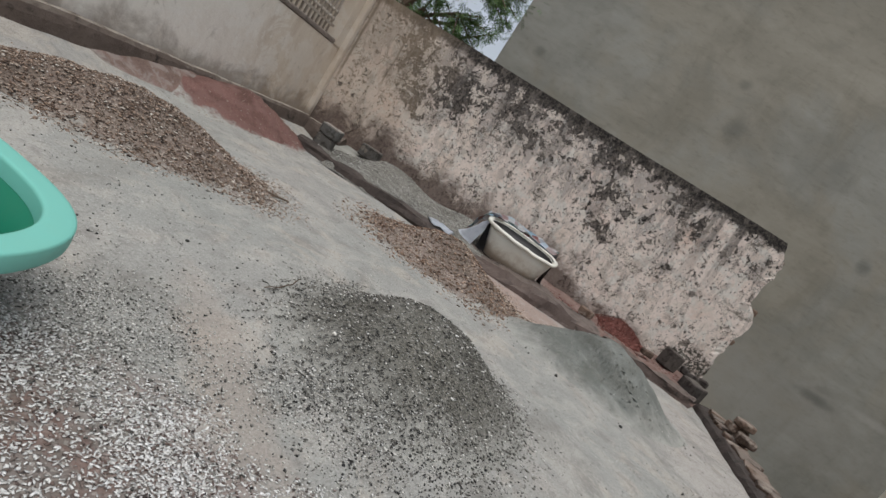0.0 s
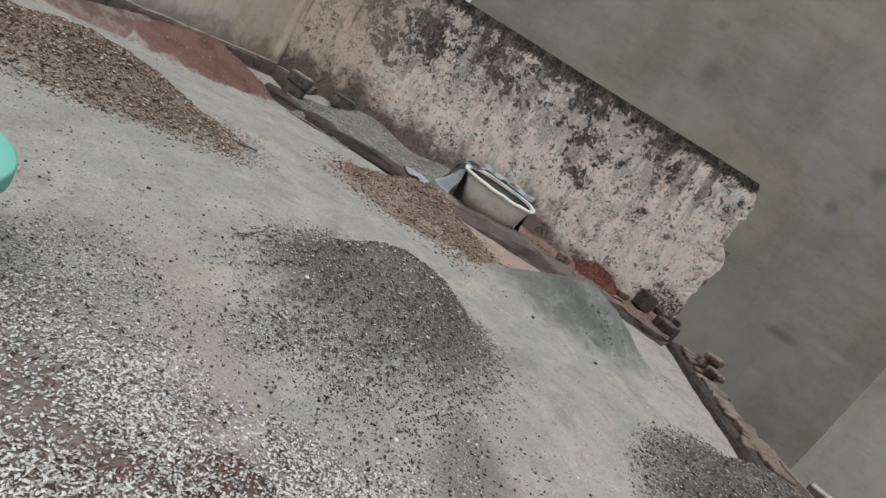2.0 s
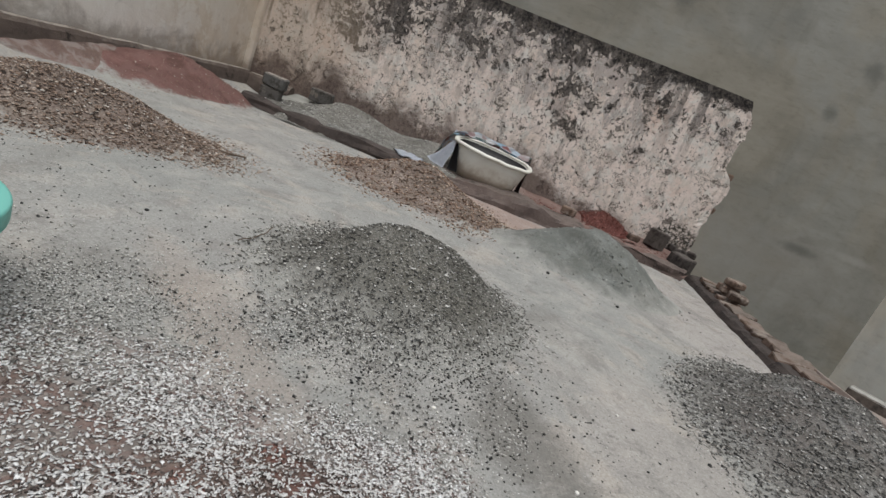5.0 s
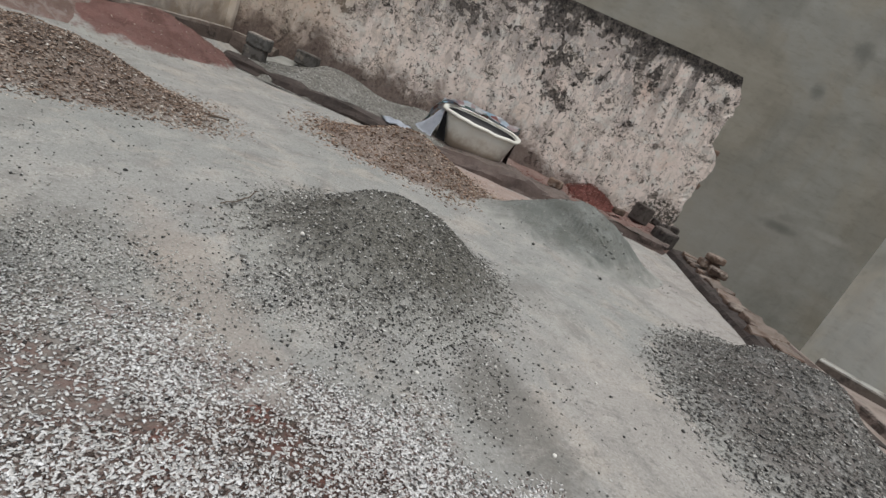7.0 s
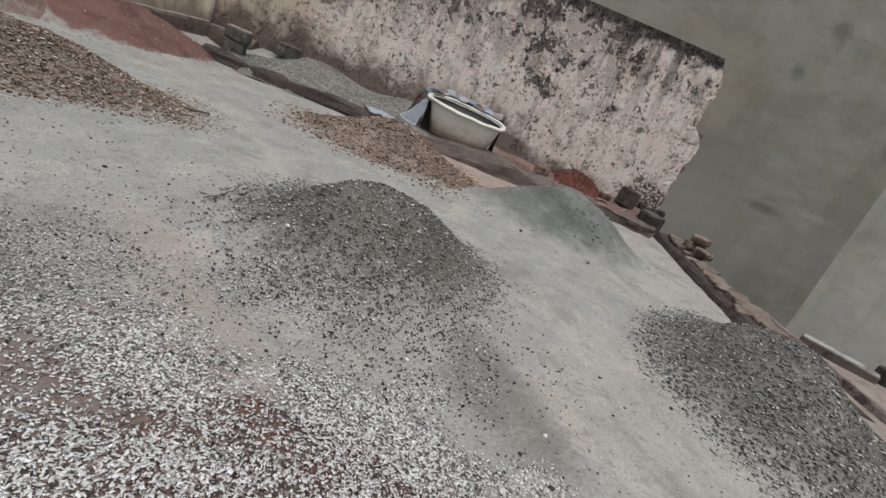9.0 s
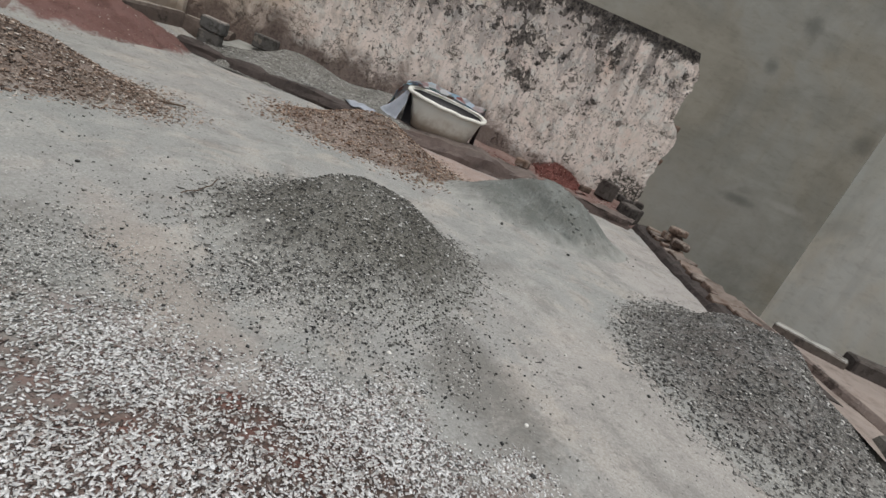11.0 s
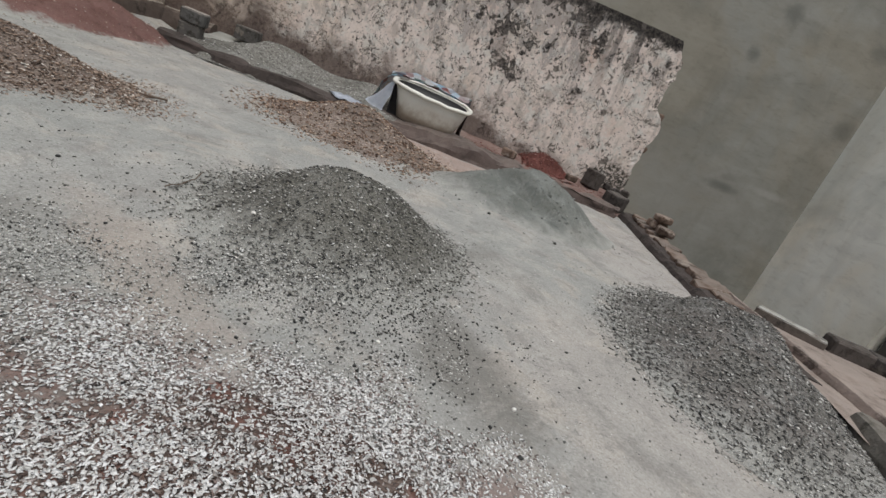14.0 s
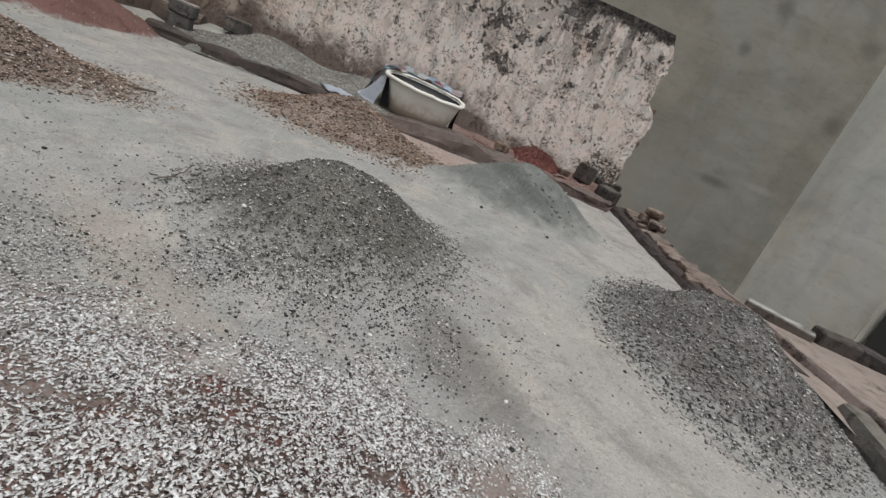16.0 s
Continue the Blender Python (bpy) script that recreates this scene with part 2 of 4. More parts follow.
    # grey washes that have run down, and small black flecks in swarms
    wash = m.noise(1.0, 7, 0.68, 0.3, m.scaled(11, 11, 4.5))
    c = m.mix(m.math("MULTIPLY", m.step(wash, 0.53, 0.6), 0.36), c, srgb(134, 126, 119))
    swarm = m.math("ADD", m.math("MULTIPLY", m.noise(28, 5, 0.65, 0.4), 0.7), m.math("MULTIPLY", m.noise(4.3, 4, 0.6), 0.3))
    c = m.mix(m.math("MULTIPLY", m.step(swarm, 0.565, 0.59), 0.85), c, srgb(70, 63, 58))
    # dark lines: painted shade of the raised plaster edge, joint beside the corner strip
    wob = m.math("ADD", x, m.math("MULTIPLY", m.math("SUBTRACT", m.noise(5, 4, 0.6), 0.5), 0.04))
    for jx, low, half in ((-2.44, 0.95, 0.016), (-2.95, 0.75, 0.022)):
        line = m.math("MULTIPLY", m.step(m.math("ABSOLUTE", m.math("SUBTRACT", wob, jx)), half, half * 0.3), m.step(m.math("ADD", z, m.math("MULTIPLY", m.noise(9, 4), 0.4)), low + 0.15, low + 0.3))
        c = m.mix(m.math("MULTIPLY", line, 0.75), c, srgb(62, 54, 47))
    # browner towards the corner
    c = m.mix(m.math("MULTIPLY", m.step(m.math("ADD", x, m.math("MULTIPLY", m.noise(2.2, 5, 0.6), 1.6)), -0.7, -1.7), 0.45), c, srgb(170, 151, 128))
    # pits where the plaster has flaked
    pits = m.math("SUBTRACT", 1.0, m.math("ADD", m.math("MULTIPLY", m.noise(13, 4, 0.6, 0.4), 0.7), m.math("MULTIPLY", m.noise(3.7, 3), 0.3)))
    c = m.mix(m.math("MULTIPLY", m.step(pits, 0.4, 0.365), 0.7), c, srgb(74, 67, 62))
    # splashed dirt and rising damp with a ragged edge
    damp = m.math("ADD", m.math("ADD", z, m.math("MULTIPLY", m.step(x, 0.3, 1.0), 0.3)), m.math("MULTIPLY", m.math("SUBTRACT", m.noise(3.2, 7, 0.7, 0.4), 0.5), 1.1))
    c = m.mix(m.math("MULTIPLY", m.step(damp, 0.62, 0.3), 0.9), c, srgb(86, 71, 65))
    c = m.mix(m.math("MULTIPLY", m.step(fine, 0.6, 0.35), 0.22), c, srgb(158, 146, 134))
    c = m.mix(m.math("MULTIPLY", m.step(foot, 1.55, 1.25), m.math("ADD", m.math("MULTIPLY", m.step(m.noise(30, 5, 0.7), 0.54, 0.47), 0.85), 0.1)), c, srgb(56, 53, 46))
    m.bump(m.step(g, 0.54, 0.66), 0.6, 0.012).bump(m.step(pits, 0.35, 0.39), 0.9, 0.02).bump(fine, 0.5, 0.008)
    return m.done(c)


def side_wall_material():
    m = Mat("stained_limewash", 0.92)
    z = m.axis("Z")
    streak = m.noise(1.0, 5, 0.6, 0.2, m.scaled(3.5, 3.5, 1.1))
    c = m.ramp(streak, (0.3, srgb(196, 181, 161)), (0.52, srgb(211, 200, 185)), (0.7, srgb(183, 165, 145)))
    c = m.mix(m.step(m.noise(2.4, 6, 0.66, 0.3), 0.5, 0.64), c, srgb(208, 201, 191))
    # flaking pale wash, and tan staining towards the corner
    c = m.mix(m.math("MULTIPLY", m.step(m.noise(3.6, 8, 0.72, 0.5), 0.5, 0.55), 0.55), c, srgb(222, 217, 208))
    c = m.mix(m.math("MULTIPLY", m.step(m.math("ADD", m.axis("Y"), m.math("MULTIPLY", m.noise(2.0, 5, 0.6), 1.2)), 4.7, 5.7), 0.4), c, srgb(190, 173, 154))
    # fresher wash away from the corner
    fresh = m.math("ADD", m.axis("Y"), m.math("MULTIPLY", m.noise(1.4, 5, 0.6, 0.4), 1.6))
    c = m.mix(m.math("MULTIPLY", m.step(fresh, 5.3, 4.3), 0.7), c, srgb(228, 223, 216))
    c = m.mix(m.math("MULTIPLY", m.step(m.noise(5, 7, 0.72, 0.4), 0.58, 0.68), 0.4), c, srgb(138, 126, 114))
    damp = m.math("ADD", z, m.math("MULTIPLY", m.math("SUBTRACT", m.noise(3.0, 6, 0.65, 0.5), 0.5), 0.8))
    c = m.mix(m.math("MULTIPLY", m.step(damp, 0.44, 0.2), 0.6), c, srgb(112, 96, 82))
    m.bump(m.noise(9, 6, 0.65), 0.4, 0.015).bump(m.noise(60, 3), 0.3, 0.005)
    return m.done(c)


def cement_wall_material(name, a, b, blot, spots=0.55, marks=()):
    m = Mat(name, 0.9)
    trowel = m.noise(1.0, 5, 0.6, 0.5, m.scaled(1.2, 1.2, 3.4))
    c = m.ramp(trowel, (0.32, a), (0.68, b))
    c = m.mix(m.math("MULTIPLY", m.step(m.noise(0.55, 5, 0.6, 0.4), 0.45, 0.6), 0.6), c, blot)
    c = m.mix(m.math("MULTIPLY", m.step(m.noise(1.0, 6, 0.65, 0.3, m.scaled(2.2, 2.2, 0.7)), 0.52, 0.66), 0.2), c, m.mix(1.0, c, srgb(206, 203, 197), "MULTIPLY"))
    c = m.mix(m.math("MULTIPLY", m.step(m.noise(1.0, 7, 0.7, 0.3, m.scaled(5, 5, 14)), 0.5, 0.66), 0.3), c, m.mix(1.0, c, srgb(212, 208, 202), "MULTIPLY"))
    c = m.mix(m.step(m.noise(0.45, 5, 0.62, 0.4), 0.42, 0.6), c, m.mix(1.0, c, srgb(255, 249, 241), "MULTIPLY"))
    spot = m.math("ADD", m.cells(0.8), m.math("MULTIPLY", m.noise(6, 4), 0.16))
    c = m.mix(m.math("MULTIPLY", m.step(spot, 0.24, 0.13), spots), c, srgb(92, 90, 86))
    band = m.math("ABSOLUTE", m.math("SUBTRACT", m.math("ADD", m.axis("Z"), m.math("MULTIPLY", m.noise(1.3, 3), 0.4)), 1.05))
    c = m.mix(m.math("MULTIPLY", m.math("MULTIPLY", m.step(band, 0.12, 0.02), m.step(m.noise(2.1, 3), 0.5, 0.62)), spots), c, srgb(96, 92, 86))
    for px, pz, rx, rz, amount in marks:
        dx, dz = m.math("MULTIPLY", m.math("SUBTRACT", m.axis("X"), px), 1 / rx), m.math("MULTIPLY", m.math("SUBTRACT", m.axis("Z"), pz), 1 / rz)
        d = m.math("ADD", m.math("SQRT", m.math("ADD", m.math("MULTIPLY", dx, dx), m.math("MULTIPLY", dz, dz))), m.math("MULTIPLY", m.noise(5, 5, 0.65, 0.3), 0.9))
        c = m.mix(m.math("MULTIPLY", m.step(d, 1.5, 0.6), abs(amount)), c, srgb(70, 69, 66) if amount > 0 else srgb(168, 163, 155))
    m.bump(m.noise(14, 5, 0.6), 0.25, 0.01).bump(m.noise(120, 2), 0.3, 0.003)
    return m.done(c)


def kerb_material(name="mortar_kerb", a=(112, 102, 95), b=(140, 129, 120), moss=(72, 67, 63), dust=(142, 132, 124), amount=0.35):
    m = Mat(name, 0.93)
    c = m.ramp(m.noise(5, 6, 0.65, 0.3), (0.3, srgb(*a)), (0.7, srgb(*b)))
    c = m.mix(m.step(m.noise(8, 6, 0.7), 0.54, 0.66), c, srgb(*moss))
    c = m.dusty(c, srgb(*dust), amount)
    m.bump(m.noise(16, 6, 0.65), 0.8, 0.02).bump(m.noise(90, 3), 0.4, 0.004)
    return m.done(c)


def brick_material(name, *tones, wear=0.6, dust=0.45):
    m = Mat(name, 0.92)
    c = m.ramp(m.each(), *[(n / max(1, len(tones) - 1), srgb(*t)) for n, t in enumerate(tones)])
    c = m.mix(m.step(m.noise(14, 6, 0.7), 0.45, 0.65), c, m.mix(1.0, c, srgb(175, 170, 165), "MULTIPLY"))
    c = m.mix(m.math("MULTIPLY", m.step(m.noise(9, 5, 0.65), 0.56, 0.66), wear), c, srgb(180, 168, 155))
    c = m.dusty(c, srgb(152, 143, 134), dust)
    m.bump(m.noise(30, 5, 0.65), 0.7, 0.012)
    return m.done(c)


def plain(name, rgb, rough=0.5, wear=None, spec=0.4):
    m = Mat(name, rough, 0.0, spec)
    c = srgb(*rgb)
    w = m.step(m.noise(9, 6, 0.7), 0.48, 0.72)
    c = m.mix(m.math("MULTIPLY", w, 0.55), c, srgb(*(wear or [int(v * 0.86) for v in rgb])))
    m.bump(m.noise(45, 3), 0.08, 0.003)
    return m.done(c)


def tub_material():
    m = Mat("stained_cream_plastic", 0.45, 0.0, 0.45)
    z = m.axis("Z")
    c = m.ramp(m.noise(6, 5), (0.3, srgb(228, 226, 216)), (0.7, srgb(216, 212, 200)))
    dirt = m.math("ADD", z, m.math("MULTIPLY", m.noise(10, 6, 0.7), 0.25))
    c = m.mix(m.math("MULTIPLY", m.step(dirt, 0.42, 0.28), 0.7), c, srgb(150, 128, 104))
    return m.done(c)


def cloth_material():
    m = Mat("printed_plastic_sheet", 0.5)
    k = m.cells(14, "F1", "Color")
    sep = m.n.new("ShaderNodeSeparateColor")
    m.l.new(k, sep.inputs[0])
    c = m.ramp(sep.outputs[0], (0.0, srgb(60, 62, 76)), (0.15, srgb(216, 220, 228)), (0.4, srgb(158, 188, 206)),
               (0.52, srgb(212, 212, 212)), (0.72, srgb(140, 84, 80)), (0.82, srgb(210, 210, 212)), (0.95, srgb(84, 104, 96)))
    m.bump(m.noise(30, 4), 0.5, 0.01)
    return m.done(c)


GROUND = ground_material()
WALL, SIDE = old_wall_material(), side_wall_material()
FACADE = cement_wall_material("grey_cement_render", srgb(134, 132, 124), srgb(149, 147, 139), srgb(125, 123, 115), 0.2,
                              # First mark paints the lower facade lighter, against the shade of the lane.
                              ((3.4, 0.1, 4.6, 1.2, -0.35), (1.68, 3.58, 0.22, 0.34, 0.4), (1.4, 4.25, 0.16, 0.12, 0.35), (-1.74, 3.04, 0.14, 0.12, 0.4), (4.8, 3.56, 0.24, 0.2, 0.45), (4.54, 2.8, 0.16, 0.16, 0.45),
                               (6.69, 2.28, 0.3, 0.25, 0.45), (5.24, 0.66, 0.5, 0.12, 0.5), (6.1, 0.84, 0.45, 0.1, -0.5), (6.49, 3.55, 0.25, 0.2, 0.4)))
# Lighter copy of the render: open-sky light on the annex put into colour.
ANNEX = cement_wall_material("skylit_cement_render", srgb(218, 215, 204), srgb(234, 231, 220), srgb(192, 192, 181), 0.12)
KERB = kerb_material()
PATHMAT = kerb_material("pinkish_worn_cement", (114, 101, 93), (156, 141, 131), (82, 72, 66), (174, 162, 152), 0.5)
# Dark face with a pale ledge, chosen by which way the surface looks.
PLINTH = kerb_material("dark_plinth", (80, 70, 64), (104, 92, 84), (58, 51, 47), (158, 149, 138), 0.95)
# Darker copy of the render: the outbuilding's shade put into its colour.
OUTHOUSE = cement_wall_material("shaded_cement_render", srgb(74, 74, 70), srgb(88, 87, 82), srgb(66, 66, 63))
def bed_material():
    m = Mat("bed_filling", 0.95)
    c = m.ramp(m.noise(6, 6, 0.65), (0.3, srgb(126, 126, 120)), (0.7, srgb(158, 157, 150)))
    r = m.ramp(m.noise(7, 6, 0.65), (0.3, srgb(100, 76, 70)), (0.7, srgb(138, 118, 110)))
    c = m.mix(m.step(m.math("ADD", m.axis("X"), m.math("MULTIPLY", m.noise(5, 4), 0.5)), 0.3, 0.7), c, r)
    m.bump(m.noise(30, 5), 0.6, 0.012)
    return m.done(c)


SOIL = bed_material()
BRICK = brick_material("old_brick", (104, 85, 74), (122, 102, 89), (78, 65, 57), (112, 94, 83), wear=0.45, dust=0.45)
BLOCK = brick_material("grey_block", (78, 76, 74), (90, 87, 83), (70, 68, 66), wear=0.3)
# Top block's light upper face and dark sides are put into its colour.
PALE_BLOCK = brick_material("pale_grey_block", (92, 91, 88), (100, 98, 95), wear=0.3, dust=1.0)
STONE = brick_material("dark_stone", (70, 65, 62), (86, 79, 74), (60, 56, 54), wear=0.12, dust=0.2)
GREY_CHIP = chip_material("grey_chips", (0.0, srgb(52, 51, 50)), (0.18, srgb(104, 102, 97)), (0.5, srgb(128, 125, 119)), (0.8, srgb(152, 151, 144)), (0.89, srgb(206, 204, 198)), (1.0, srgb(236, 234, 230)))
DARK_CHIP = chip_material("dark_grey_chips", (0.0, srgb(56, 55, 54)), (0.2, srgb(104, 102, 98)), (0.55, srgb(140, 137, 132)), (0.8, srgb(162, 159, 153)), (0.88, srgb(192, 190, 185)), (1.0, srgb(226, 224, 219)))
BROWN_CHIP = chip_material("brown_chips", (0.0, srgb(64, 56, 51)), (0.2, srgb(112, 94, 82)), (0.5, srgb(152, 130, 114)), (0.78, srgb(182, 161, 144)), (0.9, srgb(206, 193, 180)), (1.0, srgb(232, 227, 219)))
WHITE_CHIP = chip_material("white_marble_chips", (0.0, srgb(70, 64, 62)), (0.1, srgb(124, 106, 99)), (0.2, srgb(156, 144, 138)), (0.3, srgb(208, 206, 203)), (0.7, srgb(235, 234, 232)), (1.0, srgb(248, 247, 246)))
PALE_CHIP = chip_material("pale_mixed_chips", (0.0, srgb(66, 65, 62)), (0.2, srgb(128, 126, 120)), (0.4, srgb(194, 192, 187)), (1.0, srgb(232, 230, 226)))
RUST_CHIP = chip_material("rusty_brown_chips", (0.0, srgb(60, 46, 40)), (0.25, srgb(118, 93, 78)), (0.55, srgb(162, 134, 115)), (0.82, srgb(196, 172, 152)), (1.0, srgb(226, 214, 200)))
EDGE_CHIP = chip_material("coarse_dark_chips", (0.0, srgb(50, 50, 50)), (0.3, srgb(98, 97, 94)), (0.7, srgb(146, 144, 139)), (1.0, srgb(204, 202, 197)))
BLACK_CHIP = chip_material("black_stones", (0.0, srgb(44, 44, 44)), (0.7, srgb(74, 73, 71)), (1.0, srgb(100, 98, 94)))
CLOD = chip_material("dark_dust_clods", (0.0, srgb(84, 86, 82)), (0.5, srgb(112, 115, 110)), (1.0, srgb(136, 139, 133)))
RED_CHIP = chip_material("brick_rubble", (0.0, srgb(70, 42, 38)), (0.4, srgb(112, 62, 54)), (0.85, srgb(136, 82, 73)), (0.93, srgb(178, 146, 134)), (1.0, srgb(206, 190, 180)))
GREY_HEAP = ("grey_gravel_fines", srgb(74, 73, 70), srgb(166, 163, 157), srgb(119, 117, 110), 130)
DARK_HEAP = ("dark_gravel_fines", srgb(76, 74, 71), srgb(178, 176, 172), srgb(133, 131, 127), 110, srgb(112, 106, 101))
BROWN_HEAP = ("brown_gravel_fines", srgb(84, 75, 69), srgb(182, 171, 161), srgb(144, 130, 120), 85, srgb(126, 112, 103))
DUST_HEAP = ("stone_dust", srgb(98, 101, 97), srgb(156, 158, 153), srgb(130, 132, 127), 300, srgb(106, 108, 103))
BANK_HEAP = ("pale_gravel_fines", srgb(88, 88, 84), srgb(182, 180, 174), srgb(144, 142, 136), 130)
DUSTY_SAND = ("dusty_sand", srgb(112, 94, 87), srgb(160, 138, 130), srgb(138, 116, 108), 300, srgb(148, 137, 130))
RED_SAND = ("red_sand", srgb(108, 81, 75), srgb(154, 121, 114), srgb(129, 96, 90), 320, srgb(120, 92, 86))
RUBBLE_BED = ("rubble_dust", srgb(78, 46, 42), srgb(140, 100, 92), srgb(102, 62, 56), 60)
WHITE_BED = ("chip_dust", srgb(90, 83, 79), srgb(188, 182, 176), srgb(138, 129, 123), 100, srgb(127, 104, 96))
NEAR_BED = ("brown_chip_earth", srgb(82, 75, 71), srgb(168, 157, 149), srgb(126, 110, 102), 100, srgb(128, 90, 80))
MIXED_CHIP = chip_material("white_and_brown_chips", (0.0, srgb(66, 62, 60)), (0.16, srgb(112, 96, 88)), (0.28, srgb(146, 130, 122)), (0.38, srgb(206, 204, 200)), (0.8, srgb(234, 233, 231)), (1.0, srgb(248, 247, 246)))
GREEN = plain("mint_green_plastic", (122, 192, 178), 0.5, (124, 188, 172))
# The basin's green again, darkened for the dimmer light inside it.
SHADED_GREEN = plain("shaded_green_plastic", (24, 114, 88), 0.5, (42, 112, 86))
CREAM = tub_material()
SHEET = cloth_material()
WHITE_SHEET = plain("white_plastic_film", (208, 212, 220), 0.45, (168, 176, 190))
GREY_SHEET = plain("dark_printed_film", (64, 56, 56), 0.6, (112, 66, 60))
# Dark fill for the shaded gap by the film and the tub's inside.
DARK_FILL = plain("dark_fill", (40, 38, 38), 0.5)
IRON = plain("painted_iron", (168, 158, 146), 0.6, (120, 100, 86))
BARK = plain("bark", (92, 78, 64), 0.9)
TWIG = plain("dry_twig", (96, 82, 70), 0.9)


def leaf_material():
    m = Mat("small_green_leaves", 0.6)
    return m.done(m.ramp(m.island(), (0.0, srgb(44, 66, 36)), (0.5, srgb(70, 96, 52)), (1.0, srgb(104, 128, 74))))


LEAF = leaf_material()


# ---- mesh helpers ----
def finish(name, me, material, parent=None, label="", smooth=False):
    me.materials.append(material)
    if smooth:
        me.polygons.foreach_set("use_smooth", [True] * len(me.polygons))
    ob = new(name, me)
    if parent is not None:
        ob.parent = parent
    if label:
        ob["label"] = label
    return ob


def part(name, bm, material, parent=None, label="", smooth=False):
    """Links a bmesh as one mesh object, under a thing or under a part."""
    me = bpy.data.meshes.new(name)
    bmesh.ops.recalc_face_normals(bm, faces=bm.faces)
    bm.to_mesh(me)
    bm.free()
    return finish(name, me, material, parent, label, smooth)


def thing(name, x, y, z, rz=0.0, **tags):
    ob = new(name)
    ob.empty_display_size = 0.1
    ob.matrix_basis = pose(x, y, z, 0, 0, rz)
    return tagged(ob, **tags)


def rough_box(sx, sy, sz, seed=0, amount=0.006, bevel=0.01, cuts=0):
    """A worn block that stands on its base."""
    bm = bmesh.new()
    bmesh.ops.create_cube(bm, size=1, matrix=Matrix.Translation((0, 0, sz / 2)) @ Matrix.Diagonal((sx, sy, sz, 1)))
    bmesh.ops.bevel(bm, geom=bm.edges[:], offset=bevel, segments=1, affect="EDGES")
    if cuts:
        bmesh.ops.subdivide_edges(bm, edges=[e for e in bm.edges if e.calc_length() > 0.05], cuts=cuts, use_grid_fill=True)
    for v in bm.verts:
        v.co += Vector(noise.noise_vector(v.co * 9 + Vector((seed * 3.7, seed, 0)))) * amount
    return bm


def sheet(name, xs, ys, height, material, parent=None, label="", smooth=True):
    """A height field over the grid xs by ys."""
    gx, gy = np.meshgrid(xs, ys)
    co = np.stack([gx, gy, height(gx, gy)], -1).reshape(-1, 3)
    nx, ny = len(xs), len(ys)
    i = (np.arange(ny - 1)[:, None] * nx + np.arange(nx - 1)).ravel()
    faces = np.stack([i, i + 1, i + nx + 1, i + nx], -1)
    return finish(name, quads(name, co, faces), material, parent, label, smooth)


def quads(name, co, faces):
    me = bpy.data.meshes.new(name)
    n, k = faces.shape
    me.vertices.add(len(co))
    me.vertices.foreach_set("co", np.ascontiguousarray(co, np.float32).ravel())
    me.loops.add(n * k)
    me.loops.foreach_set("vertex_index", faces.astype(np.int32).ravel())
    me.polygons.add(n)
    me.polygons.foreach_set("loop_start", np.arange(0, n * k, k, dtype=np.int32))
    me.update(calc_edges=True)
    return me


RNG = np.random.default_rng(7)


def wavy(x, y, scale, seed):
    """Cheap smooth unevenness between about -1 and 1."""
    r = np.random.default_rng(seed)
    out = 0 * x
    for n in range(9):
        a, p = r.uniform(0, 6.28), r.uniform(0, 6.28)
        f = scale * r.uniform(0.5, 2.4)
        out = out + np.sin(f * (np.cos(a) * x + np.sin(a) * y) + p) * r.uniform(0.15, 0.35)
    return out


def chips(name, x, y, z, size, material, parent=None, label="", flat=0.6, long=1.0, tilt=0.45):
    """Angular stones, one irregular flake each, joined."""
    n = len(x)
    base = np.array([[i, j, k] for k in (-1, 1) for i, j in ((-1, -1), (1, -1), (1, 1), (-1, 1))], float) * 0.56
    v = base[None] * RNG.uniform(0.6, 1.2, (n, 8, 1)) + RNG.normal(0, 0.16, (n, 8, 3))
    v *= np.stack([long * RNG.uniform(0.7, 1.3, n), RNG.uniform(0.5, 0.95, n), RNG.uniform(0.5, 1.0, n) * flat], -1)[:, None]
    v *= np.reshape(size, (-1, 1, 1)) / 2
    a, b = RNG.uniform(0, 6.28, n), RNG.normal(0, tilt, n)
    ca, sa, cb, sb = np.cos(a), np.sin(a), np.cos(b), np.sin(b)
    zero, one = 0 * a, 0 * a + 1
    rz = np.stack([ca, -sa, zero, sa, ca, zero, zero, zero, one], -1).reshape(-1, 3, 3)
    rx = np.stack([one, zero, zero, zero, cb, -sb, zero, sb, cb], -1).reshape(-1, 3, 3)
    v = np.einsum("nij,nkj->nki", rz @ rx, v) + np.stack([x, y, z], -1)[:, None]
    side = np.array([[4, 5, 6, 7], [3, 2, 1, 0], [0, 1, 5, 4], [1, 2, 6, 5], [2, 3, 7, 6], [3, 0, 4, 7]])
    faces = (np.arange(n)[:, None, None] * 8 + side[None]).reshape(-1, 4)
    ob = finish(name, quads(name, v.reshape(-1, 3), faces), material, parent, label)
    return tagged(ob, kind="stuff")


# ---- ground ----
def spaced(lo, hi, step, reach):
    """Even steps between lo and hi, then ever longer ones out to the reach."""
    inner = list(np.arange(lo, hi + step / 2, step))
    out = [d for d in (0.1, 0.3, 0.7, 1.5, 3, 6, 12, 25, 60, 150, 400, 1200) if d < reach]
    return np.array([lo - d for d in reversed(out)] + inner + [hi + d for d in out])


